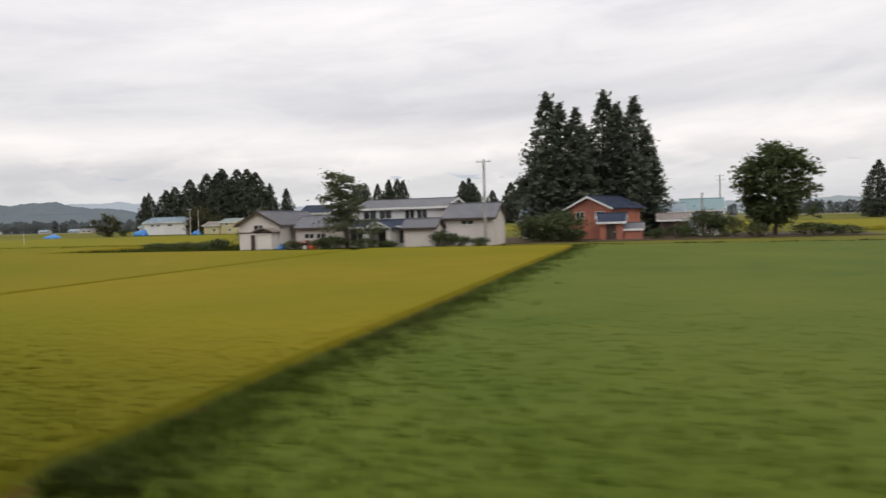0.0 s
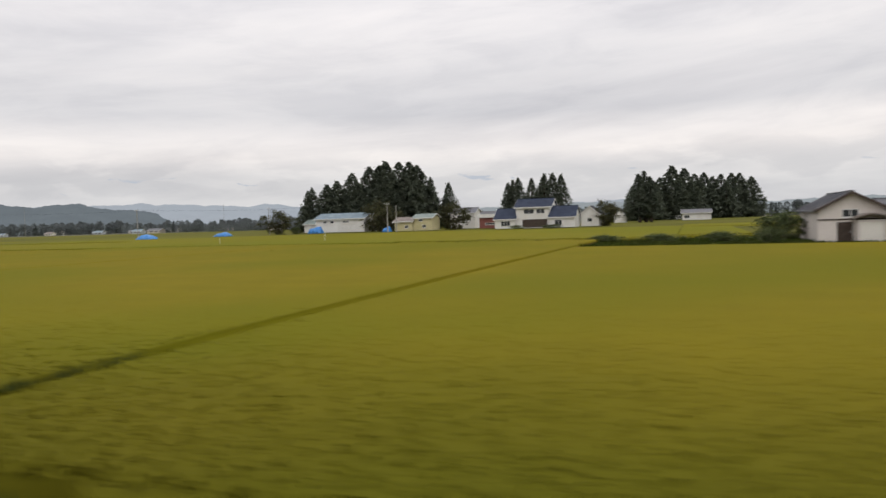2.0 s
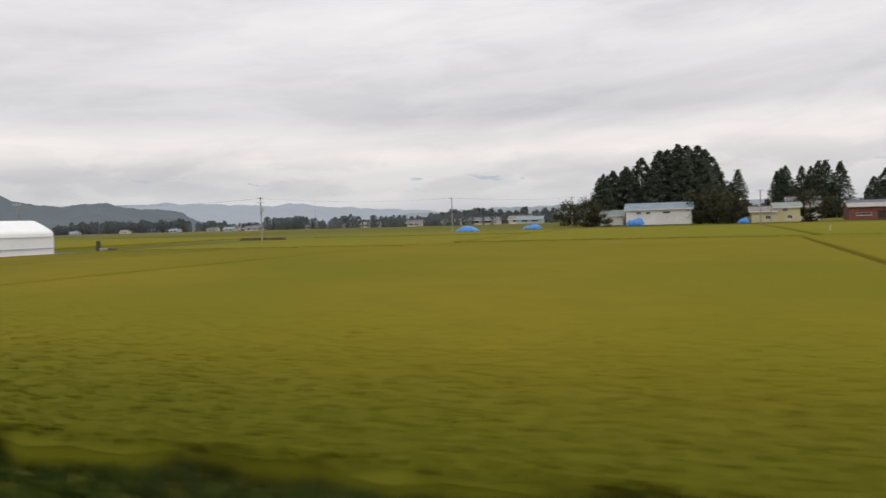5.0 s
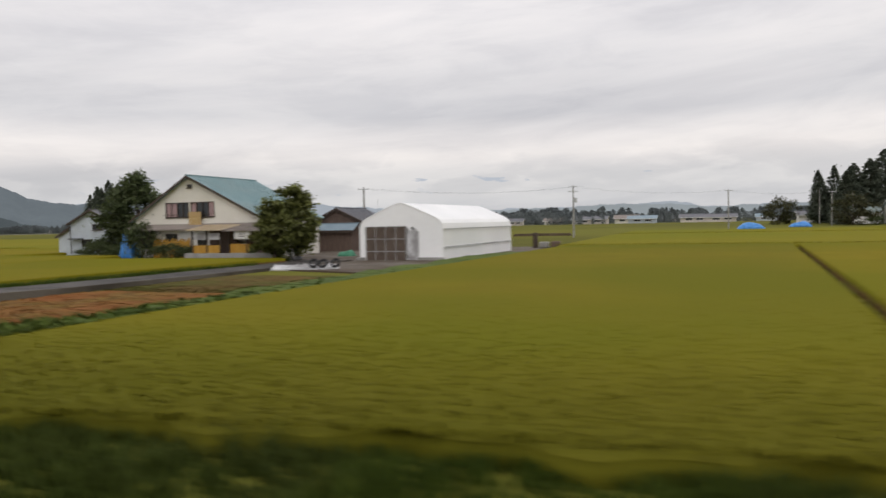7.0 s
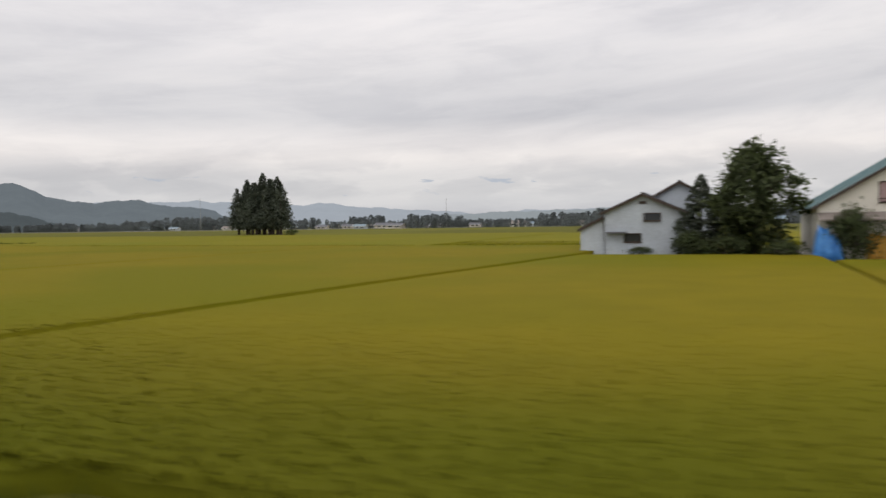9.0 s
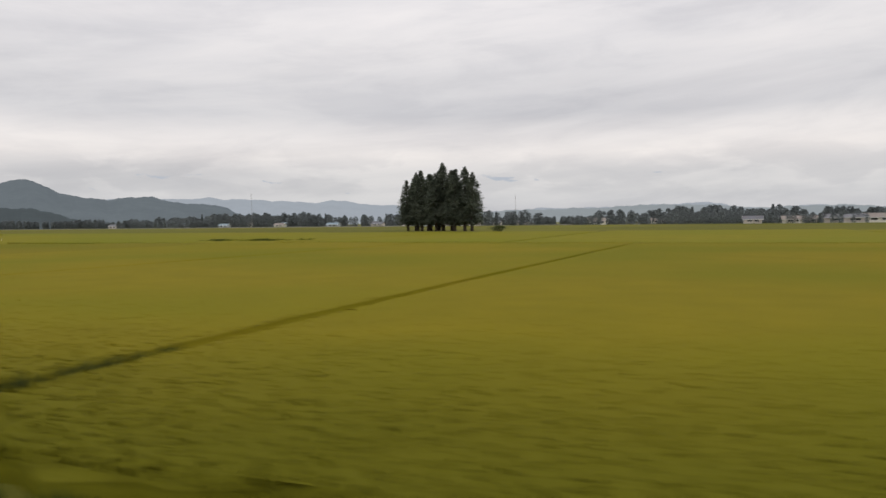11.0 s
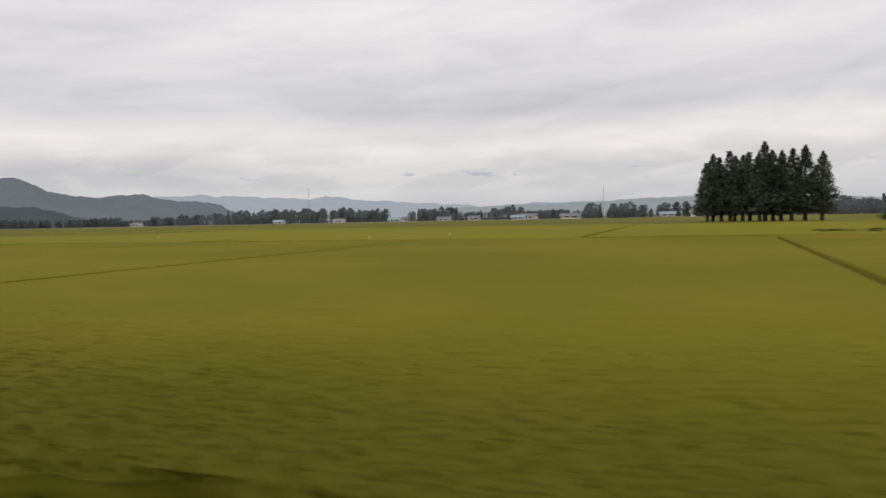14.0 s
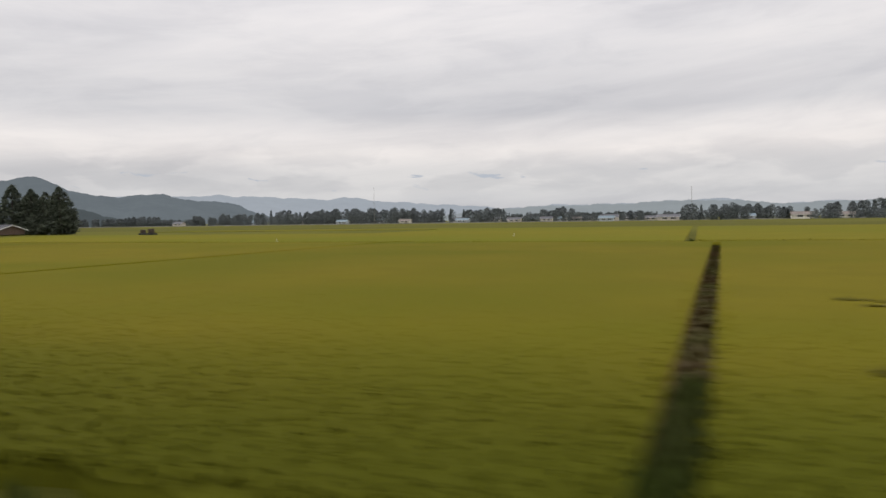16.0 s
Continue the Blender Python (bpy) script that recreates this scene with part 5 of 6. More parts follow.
# ground floor with a skirt roof and glazed veranda
gf = pierced(bmesh.new(), -36.6, -25.4, -0.1, 2.5, 77.2, 77.4, [(-36.2, -33.4, 0.45, 2.1), (-30.0, -25.8, 0.35, 2.1)])
part("veranda_wall", gf, WALL_PINK, main)
window(main, -36.2, -33.4, 0.45, 2.1, 77.2, GALV, 3)
window(main, -30.0, -25.8, 0.35, 2.1, 77.2, GALV, 4)
sk = prism([(-37.0, 76.6, 2.35), (-37.0, 79.97, 3.15), (-37.0, 79.97, 3.27), (-37.0, 76.6, 2.47)], (12.0, 0, 0))
part("skirt_roof", sk, ROOF_NAVY, main, "dark skirt roof over the veranda")
part("eave_board", box(-37.0, -25.0, 76.55, 76.595, 2.25, 2.45), TRIM, main)
pg = gable_house("porch", -33.1, -30.1, 74.6, 77.1, 2.25, 3.0, "y", WALL_WHITE, ROOF_NAVY, "white gabled entrance porch", "porch", [(-32.7, -30.5, -0.1, 2.2, "open")], over=0.3, seams=False)
for x in (-33.25, -30.1):
    part("post", box(x, x + 0.16, 74.35, 74.51, -0.1, 2.2), TRIM, pg)
part("door", box(-32.4, -30.8, 76.9, 76.96, -0.1, 2.1), DARKWOOD, pg, "dark recessed door")
gable_house("store_room", -28.2, -24.6, 74.2, 77.1, 2.25, 3.1, "x", WALL_PINK, ROOF_SLATE, "small plastered store room with a grey roof", "shed", over=0.3, trim=DARKWOOD)
gable_house("long_wing", -24.3, -18.8, 77.2, 83.0, 3.2, 4.7, "x", WALL_PINK, ROOF_SLATE, "plastered wing with a slate metal roof", "house", [(-22.5, -21.0, 2.35, 2.9, "window", 2), (-24.0, -22.9, 0.7, 1.5, "window", 2)], over=0.4, trim=DARKWOOD)
gable_house("back_house", -19.8, -17.2, 98, 103, 3.2, 5.0, "x", WALL_WHITE, ROOF_BLUEGREY, "grey-roofed shed behind the farm", "shed", over=0.3)

red = gable_house("red_house", -11.6, -5.2, 92.3, 99.0, 4.0, 5.35, "y", WALL_RED, ROOF_NAVY, "brick-red two-storey house with a navy metal roof and white gable trim", "house", [(-10.6, -9.2, 2.6, 3.5, "window", 2), (-7.6, -6.2, 2.6, 3.5, "window", 2)], over=0.55)
red.rotation_euler = (0, 0, radians(-28))
gable_house("red_porch", -8.3, -5.6, 88.6, 91.35, 2.3, 3.1, "x", WALL_RED, ROOF_NAVY, "low red porch with a dark roof", "porch", [(-7.6, -6.4, 0.0, 1.9, "door")], over=0.4)
gable_house("red_porch", -5.5, -3.4, 89.0, 91.35, 1.3, 1.9, "x", WALL_RED, ROOF_SLATE, "low red tin-roofed outbuilding", "shed", over=0.2, seams=False)
gable_house("tin_shed", -2.6, 1.2, 104, 112, 3.2, 4.3, "x", WALL_BROWN, ROOF_BLUEGREY, "weathered shed with a blue-grey tin roof", "shed", over=0.5)
gable_house("tin_shed", 1.4, 6.6, 108, 116, 3.4, 4.9, "x", WALL_BLUE, ROOF_TEAL, "shed with a pale teal tin roof", "shed", over=0.5)
gable_house("tin_shed", -1.6, 2.0, 98, 103, 2.2, 2.9, "x", WALL_BROWN, ROOF_BROWN, "low open shed with a brown tin roof", "shed", [(-1.2, 0.2, 0.0, 1.9, "door")], over=0.4)
gable_house("tin_shed", 3.2, 6.0, 97, 101, 1.6, 2.3, "x", WALL_CREAM, ROOF_SLATE, "low pale shed in the yard", "shed", over=0.3)
gable_house("far_shed", -6, 4, 150, 158, 3.4, 4.8, "x", WALL_WHITE, ROOF_SLATE, "pale grey shed behind the yard", "shed", over=0.4)


# tractor before the annex
def tractor(x, y):
    tr = thing("tractor", x, y, -0.1, "small orange-red farm tractor with white wheels", "tractor")
    z = -0.1
    part("bonnet", box(x - 1.5, x - 0.3, y - 0.32, y + 0.32, z + 0.55, z + 1.05, bevel=0.09), ORANGE, tr)
    part("grille", box(x - 1.54, x - 1.502, y - 0.26, y + 0.26, z + 0.6, z + 0.95), RUBBER, tr)
    part("body", box(x - 0.3, x + 0.65, y - 0.4, y + 0.4, z + 0.45, z + 0.8, bevel=0.05), ORANGE, tr)
    part("seat", box(x + 0.2, x + 0.6, y - 0.22, y + 0.22, z + 0.82, z + 1.2, bevel=0.06), RUBBER, tr)
    part("steering_column", tube([(x - 0.3, y, z + 1.0), (x - 0.05, y, z + 1.35)], [0.03, 0.03], 6), RUBBER, tr)
    part("tiller", box(x + 0.75, x + 1.35, y - 0.75, y + 0.75, z + 0.15, z + 0.6, bevel=0.1), ORANGE, tr)
    for s in (-1, 1):
        part("mudguard", box(x + 0.05, x + 0.85, y + s * 0.62 - 0.14, y + s * 0.62 + 0.14, z + 0.98, z + 1.06, bevel=0.03), ORANGE, tr)
        for wx, r, w in ((x + 0.45, 0.46, 0.14), (x - 1.15, 0.30, 0.10)):
            yc = y + s * 0.6
            wheel = part("wheel", tube([(wx, yc - w, z + r), (wx, yc - w * 0.8, z + r), (wx, yc + w * 0.8, z + r), (wx, yc + w, z + r)], [r * 0.88, r, r, r * 0.88], 18), RUBBER, tr)
            part("rim", tube([(wx, yc - w - 0.012, z + r), (wx, yc + w + 0.012, z + r)], [r * 0.55, r * 0.55], 14), TRIM, wheel)


tractor(-39.2, 71.6)


def tarp_heap(x, y, w, d, h, label, mat=TARP, turn=0.0, name="tarpaulin", crumple=0.05):
    """A sheet of tarpaulin drawn over a heap, with folds and a loose hem."""
    nx, ny = 26, 14
    vs, fs = [], []
    zb = lie(y) + 0.02
    for j in range(ny + 1):
        for i in range(nx + 1):
            u, v = i / nx * 2 - 1, j / ny * 2 - 1
            e = (1 - abs(u) ** 5) * (1 - abs(v) ** 4)
            zz = h * e * (0.82 + 0.18 * math.sin(3.1 * u + x) * math.cos(2 * v)) + h * e ** 0.5 * (crumple * noise.noise((u * 5 + x, v * 4, y)) + 0.8 * crumple * abs(noise.noise((u * 13 + x, v * 6, y + 3))))
            px, py = u * w / 2 * (1 + 0.05 * math.sin(9 * v + x)), v * d / 2 * (1 + 0.06 * math.sin(11 * u))
            vs.append((x + px * math.cos(turn) - py * math.sin(turn), y + px * math.sin(turn) + py * math.cos(turn), zb + max(0.0, zz)))
    for j in range(ny):
        for i in range(nx):
            q = j * (nx + 1) + i
            fs.append((q, q + 1, q + nx + 2, q + nx + 1))
    ob = solo(name, vs, fs, mat, label, "tarpaulin", smooth=True)
    so = ob.modifiers.new("thickness", "SOLIDIFY")
    so.thickness = 0.02
    return ob


tarp_heap(-42.2, 71.0, 1.0, 0.9, 0.75, "blue tarpaulin over a small heap by the barn")
tarp_heap(-199.2, 159.5, 5.2, 3.6, 1.4, "blue tarpaulin over a heap in the fields")
tarp_heap(-188.0, 178, 4.4, 3.6, 1.25, "blue tarpaulin over a heap in the fields")
tarp_heap(-163.9, 189.6, 4.4, 3.0, 2.2, "blue tarpaulin against the white house")
tarp_heap(-138.6, 184.2, 2.4, 2.0, 1.6, "blue tarpaulin beside the yellow house")
tarp_heap(-260.6, 55.2, 1.8, 1.4, 2.15, "blue tarpaulin hung over stacked goods by the farmhouse", crumple=0.35)
tarp_heap(-239.5, 60, 1.6, 1.2, 0.7, "green cover over a small machine in the yard", GREENPAINT)

# ---- farms behind the middle fields ----
FARMSTEAD = Vector((-1.4, 0.4, 0.55))
gable_house("white_house", -165.2, -148.9, 194, 203, 4.0, 5.5, "x", WALL_WHITE, ROOF_BLUEGREY, "long white two-storey farm building with a blue-grey roof", "house", [(-162.6, -161.4, 2.6, 3.3, "window", 2), (-160.2, -159.0, 2.6, 3.3, "window", 2), (-157.8, -150.6, 0.0, 2.0, "shutter"), (-156, -154, 2.7, 3.3, "window", 2)], over=0.5)
gable_house("low_shed", -172.5, -166.5, 200, 206, 2.6, 3.9, "x", WALL_WHITE, ROOF_GREEN, "low pale shed by the white house", "shed", over=0.4)
gable_house("yellow_house", -135.4, -130.3, 185, 191, 2.6, 3.6, "x", WALL_YELLOW, ROOF_BROWN, "pale yellow low house with a brown roof", "house", [(-132.4, -131.3, 0.6, 1.5, "window", 2)], over=0.5)
gable_house("yellow_house", -130.2, -124.8, 186, 193, 3.4, 4.4, "x", WALL_YELLOW, ROOF_GREEN, "pale yellow house with a light green roof", "house", [(-127.6, -126.5, 0.6, 1.5, "window", 2), (-128.6, -127.4, 2.4, 3.1, "window", 2)], over=0.4)
gable_house("back_house", -125.5, -118.0, 205, 212, 4.6, 6.0, "x", WALL_WHITE, ROOF_SLATE, "white house half hidden by trees", "house", [(-123.5, -121.5, 2.8, 3.8, "window", 2)], over=0.4)
gable_house("red_shed", -113.4, -103.4, 194, 201, 3.2, 4.5, "x", WALL_DKRED, ROOF_SLATE, "dark red tin shed with a pale grey roof", "shed", [(-111.8, -108.6, 0.9, 1.5, "window", 3), (-107.4, -105.6, 0.0, 2.0, "door")], over=0.4)
part("fascia_board", box(-113.9, -102.9, 193.4, 193.5, 2.9, 3.9), TRIM, bpy.data.objects["red_shed"], "white fascia board")
bf = gable_house("blue_roof_house", -99.6, -90.8, 180, 189, 5.3, 7.3, "x", WALL_WHITE, ROOF_NAVY, "white two-storey house with steep navy roofs", "house", [(-97.6, -94.9, 3.5, 4.7, "window", 2), (-94.4, -92.2, 3.5, 4.7, "window", 2), (-98, -91.6, 0.0, 2.1, "door")], over=0.5)
gable_house("blue_roof_wing", -105.0, -99.7, 179, 188, 2.4, 4.9, "x", WALL_WHITE, ROOF_NAVY, "low white wing with a navy roof", "house", [(-103.4, -101.0, 0.5, 1.8, "window", 3)], over=0.4)
gable_house("blue_roof_wing", -90.6, -84.4, 178, 187, 2.6, 5.2, "x", WALL_WHITE, ROOF_NAVY, "low white wing with a navy roof", "house", [(-89.4, -87.6, 0.5, 1.8, "window", 2)], over=0.4)
gable_house("blue_roof_wing", -84.0, -79.5, 186, 193, 3.2, 5.0, "y", WALL_WHITE, ROOF_SLATE, "white gabled wing of the farm", "house", [(-82.4, -81.2, 1.0, 2.0, "window", 2)], over=0.4)
gable_house("far_house", -60.2, -49.8, 290, 299, 2.6, 3.9, "x", WALL_WHITE, ROOF_SLATE, "low white house with a grey roof", "house", [(-62.5, -60.5, 0.6, 1.7, "window", 2), (-59.5, -57.5, 0.6, 1.7, "window", 2)], over=0.5)
gable_house("far_house", -82.5, -78.5, 256, 262, 2.6, 4.4, "y", WALL_WHITE, ROOF_SLATE, "small white gabled house beside lone cedars", "house", over=0.4)
gable_house("far_house", -178, -169.5, 258, 265, 2.4, 3.6, "x", WALL_WHITE, ROOF_SLATE, "white farmhouse by tall cedars", "house", over=0.6)
gable_house("last_farm", -668, -651, 137, 145, 1.2, 2.4, "x", WALL_BROWN, ROOF_SLATE, "low farm building among cedars", "house", over=0.6)


FARMSTEAD = Vector((0, 0, 0))


def far_village(spots):
    mats = [(WALL_PINK, ROOF_SLATE), (WALL_CREAM, ROOF_BROWN), (WALL_BLUE, ROOF_BLUEGREY), (WALL_PINK, ROOF_SLATE)]
    for i, (x, y, w, h) in enumerate(spots):
        b, w, h = lie(y), w * 0.85, h * 0.85
        wl, rf2 = mats[i % 4]
        gable_house("village_house", x - w / 2, x + w / 2, y, y + w * 0.6, b + h * 0.62, b + h, "x", wl, rf2, "far pale village house with a low roof", "house", [(x - w * 0.3, x - w * 0.05, b + h * 0.25, b + h * 0.5, "window", 2), (x + w * 0.1, x + w * 0.35, b + h * 0.25, b + h * 0.5, "window", 2)], over=0.8, zb=b - 0.3, group="far village houses", seams=False)


far_village([(-268, 400, 22, 5.0), (-250, 420, 15, 5.6), (-240, 402, 17, 4.8), (-214, 430, 17, 5.4), (-200, 400, 17, 4.8), (-290, 410, 12, 4.4), (-178, 400, 12, 4.4), (-293, 503, 17, 6.2), (-260, 510, 14, 5.5), (-372, 640, 17, 6), (-440, 700, 16, 6), (-549, 592, 16, 6.2), (-520, 640, 14, 5), (-412, 552, 18, 5.8), (-640, 900, 18, 7.5), (-612, 900, 20, 7), (-560, 900, 18, 7), (-880, 770, 16, 7), (-836, 770, 18, 7), (-800, 950, 20, 8.5), (-745, 950, 18, 8), (-715, 950, 16, 8), (-1090, 880, 20, 8), (-1010, 880, 18, 7.5), (-1200, 860, 18, 7.5),
             (-740, 620, 12, 5), (-690, 640, 14, 5), (-640, 640, 14, 5), (-610, 640, 12, 5.5), (-585, 640, 16, 5), (-545, 540, 12, 4.6), (-500, 510, 16, 4.8), (-310, 400, 10, 4.6), (-285, 395, 9, 4.2), (-800, 610, 12, 5), (-235, 560, 20, 5.6), (-205, 560, 16, 5.6)])
# pale levee road across the plain
lv = thing("levee_road", -500, 560, lie(560), "pale concrete edge of a raised far road", "road", kind="structure")
part("edge", box(-1500, 200, 559, 561, lie(560) - 0.2, lie(560) + 0.55), CONCRETE, lv)

# ---- farm with the teal roof ----
FARMSTEAD = Vector((-1.1, -0.4, 0.08))
teal = gable_house("farmhouse", -259.9, -245.3, 57.0, 67.4, 3.75, 7.74, "y", WALL_CREAM, ROOF_TEAL, "cream farmhouse with a large teal metal gable roof", "house", [], over=0.45, trim=DARKWOOD, ridge_at=0.452)
for o in [c for c in teal.children if c.name.startswith("gable")]:
    bpy.data.objects.remove(o)
# gable wall with its window openings, stepped under the roof
gw = bmesh.new()
xm = -259.9 + 14.6 * 0.452
OPEN = [(-256.2, -253.45, 3.85, 5.3), (-253.25, -250.5, 3.85, 5.3), (-253.6, -253.0, 6.65, 7.0)]


def slope_z(x):
    return 3.75 + (7.74 - 3.75) * (1 - abs(x - xm) / ((xm + 259.9) if x < xm else (-245.3 - xm)))


cuts = sorted({-259.9, -245.3, xm, *(v for o in OPEN for v in o[:2])})
for xa, xb in zip(cuts, cuts[1:]):
    bands = sorted((o[2], o[3]) for o in OPEN if o[0] < (xa + xb) / 2 < o[1])
    z = 3.75
    for za, zc in bands:
        prism([(xa, 57.0, z), (xb, 57.0, z), (xb, 57.0, za), (xa, 57.0, za)], (0, 0.18, 0), gw)
        z = zc
    pts = [(xa, 57.0, z), (xb, 57.0, z), (xb, 57.0, slope_z(xb)), (xa, 57.0, slope_z(xa))]
    if slope_z(xa) - z < 0.01:
        pts.pop()
    elif slope_z(xb) - z < 0.01:
        pts.pop(2)
    prism(pts, (0, 0.18, 0), gw)
bmesh.ops.remove_doubles(gw, verts=gw.verts, dist=0.001)
part("gable", gw, WALL_CREAM, teal)
part("gable", prism([(-259.9, 67.2, 3.75), (-245.3, 67.2, 3.75), (xm, 67.2, 7.74)], (0, 0.18, 0)), WALL_CREAM, teal)
window(teal, -256.2, -253.45, 3.85, 5.3, 57.0, DARKWOOD, 4, curtain=(0, 1))
window(teal, -253.25, -250.5, 3.85, 5.3, 57.0, DARKWOOD, 4, curtain=(0, 3))
window(teal, -253.6, -253.0, 6.65, 7.0, 57.0, DARKWOOD, 1)
part("balcony_rail", box(-256.3, -250.4, 56.78, 56.82, 4.08, 4.13), DARKWOOD, teal)
mat_ob = thing("straw_mat", -252.5, 56.7, 3.0, "tan straw mat hung out of the window", "mat")
mm = bmesh.new()
for i in range(9):
    za, zc = 4.35 - i * 0.155, 4.35 - (i + 1) * 0.155 + 0.012
    box(-253.25 + 0.01 * (i % 2), -251.85, 56.70 - 0.01 * (i % 3), 56.74, zc, za, mm)
part("mat_slats", mm, BAMBOO, mat_ob)
ground_floor = [(-258.8, -257.0, 0.9, 2.1), (-255.7, -254.3, 1.45, 2.3), (-252.0, -250.9, 1.2, 2.2)]
part("lower_wall", pierced(bmesh.new(), -259.4, -246.4, -0.1, 2.75, 56.3, 56.45, ground_floor), WALL_CREAM, teal)
for o in ground_floor:
    window(teal, *o, 56.3, DARKWOOD, 2)
part("skirt_roof", prism([(-260.0, 55.5, 2.62), (-260.0, 56.98, 3.10), (-260.0, 56.98, 3.22), (-260.0, 55.5, 2.74)], (14.0, 0, 0)), ROOF_BROWN, teal, "dull brown skirt roof")
boards = thing("board_screen", -254.5, 56.15, -0.1, "ochre boards screening the ground floor", "screen")
for i in range(26):
    xa = -257.1 + i * 0.19
    if not -252.9 < xa < -251.4:
        part("board", box(xa, xa + 0.18, 56.10 + 0.01 * (i % 3), 56.14 + 0.01 * (i % 3), 0.0, 1.55 + 0.08 * ((i * 7) % 5)), OCHRE, boards)
white_panels = thing("panel_screen", -252.5, 56.2, 1.6, "white corrugated panels over the boards", "screen")
for i in range(7):
    xa = -254.1 + i * 0.62
    if not -252.2 < xa + 0.3 < -250.7:
        part("panel", box(xa, xa + 0.58, 56.2, 56.24, 1.72, 2.5), TRIM, white_panels)
    else:
        part("panel", box(xa, xa + 0.58, 56.2, 56.24, 2.26, 2.5), TRIM, white_panels)


def lean_to(name, x0, x1, y0, y1, zf, zb2, roof, label, fill):
    l = thing(name, (x0 + x1) / 2, (y0 + y1) / 2, -0.1, label, "lean-to")
    rf2 = prism([(x0 - 0.3, y0 - 0.4, zf), (x0 - 0.3, y1, zb2), (x0 - 0.3, y1, zb2 + 0.07), (x0 - 0.3, y0 - 0.4, zf + 0.07)], (x1 - x0 + 0.6, 0, 0))
    r = part("roof", rf2, roof, l)
    rib = bmesh.new()
    for i in range(int((x1 - x0 + 0.6) / 0.3)):
        xx = x0 - 0.3 + i * 0.3
        prism([(xx, y0 - 0.42, zf + 0.07), (xx, y1, zb2 + 0.07), (xx, y1, zb2 + 0.11), (xx, y0 - 0.42, zf + 0.11)], (0.06, 0, 0), rib)
    part("roof_ribs", rib, roof, r)
    for x in (x0, (x0 + x1) / 2, x1 - 0.1):
        part("post", box(x, x + 0.1, y0, y0 + 0.1, -0.1, zf), DARKWOOD, l)
    for a, b, za, zc, mt, lab in fill:
        bm = bmesh.new()
        n = max(2, int((b - a) / 0.22))
        for i in range(n):
            box(a + (b - a) * i / n, a + (b - a) * (i + 1) / n - 0.012, y0 + 0.11, y0 + 0.14 + 0.01 * (i % 2), za, zc, bm)
        part("cladding", bm, mt, l, lab)
    part("back_wall", box(x0, x1, y1 - 0.1, y1, -0.1, zb2 - 0.05), WALL_BROWN, l)
    return l


lean_to("lean_to", -250.0, -246.9, 53.0, 55.6, 2.55, 3.0, ROOF_TAN, "lean-to with a tan corrugated roof and ochre boards", [(-249.9, -247.1, 0.55, 1.25, OCHRE, "ochre boards"), (-249.9, -247.1, 1.75, 2.35, GREYSHEET, "pale sheets")])
lean_to("lean_to", -246.4, -242.7, 53.4, 56.2, 2.45, 3.05, ROOF_BROWN, "lean-to with a dull grey-brown tin roof", [(-246.3, -244.3, 0.55, 1.35, OCHRE, "orange boards"), (-243.9, -242.9, 0.0, 2.0, WALL_BROWN, "dark brown boards")])
sign = thing("white_cabinet", -244.9, 53.25, 1.5, "white wall box with plain dark bars", "box")
part("body", box(-245.6, -244.0, 53.18, 53.49, 1.75, 2.5, bevel=0.03), TRIM, sign)
for i in range(2):
    part("bar", box(-245.1, -244.5, 53.16, 53.178, 1.98 + i * 0.2, 2.04 + i * 0.2), DARKWOOD, sign)
wallc = thing("low_wall", -245.8, 52.45, -0.1, "low weathered concrete block wall", "wall")
for i in range(11):
    xa = -250.3 + i * 0.82
    part("block", box(xa, xa + 0.80, 52.35, 52.52, -0.1, 0.60 - 0.02 * (i % 3), bevel=0.015), CONCRETE, wallc)

gable_house("brown_shed", -249.7, -243.5, 74.0, 81, 3.2, 4.65, "y", WALL_BROWN, ROOF_SLATE, "brown boarded shed with a grey roof", "shed", [(-246.6, -245.0, 0, 1.9, "door")], over=0.4, trim=DARKWOOD)
gable_house("lean_shed", -249.4, -243.6, 71.6, 73.7, 2.3, 2.85, "x", WALL_BROWN, ROOF_BLUEGREY, "brown boarded lean-to shed", "shed", over=0.4, trim=DARKWOOD)
pale = gable_house("pale_shed", -275.6, -269.2, 63.6, 71.5, 3.6, 5.05, "y", WALL_BLUE, ROOF_SLATE, "pale blue two-storey shed with a grey gable roof", "shed", [(-272.35, -270.9, 2.8, 3.5, "window", 1), (-274.0, -272.5, 1.0, 1.78, "window", 1)], over=0.35, trim=DARKWOOD, frame_mat=DARKWOOD)
part("vent", box(-272.7, -272.1, 63.55, 63.598, 4.25, 4.5), DARKWOOD, pale)
part("window_hood", box(-275.4, -273.7, 62.9, 63.595, 1.78, 1.92), ROOF_SLATE, pale)
gable_house("pale_shed", -277.7, -275.65, 63.8, 71, 2.15, 3.15, "y", WALL_BLUE, ROOF_SLATE, "low pale blue lean-to beside the shed", "shed", over=0.25, trim=DARKWOOD, ridge_at=0.97)
gable_house("pale_shed", -273.0, -266.5, 71.8, 82, 4.6, 6.4, "y", WALL_BLUE, ROOF_SLATE, "pale blue shed behind with a tall gable", "shed", over=0.4, trim=DARKWOOD)

# ---- greenhouse ----
gh = thing("greenhouse", -229.8, 62, -0.1, "white plastic-film greenhouse with rounded roof", "greenhouse")


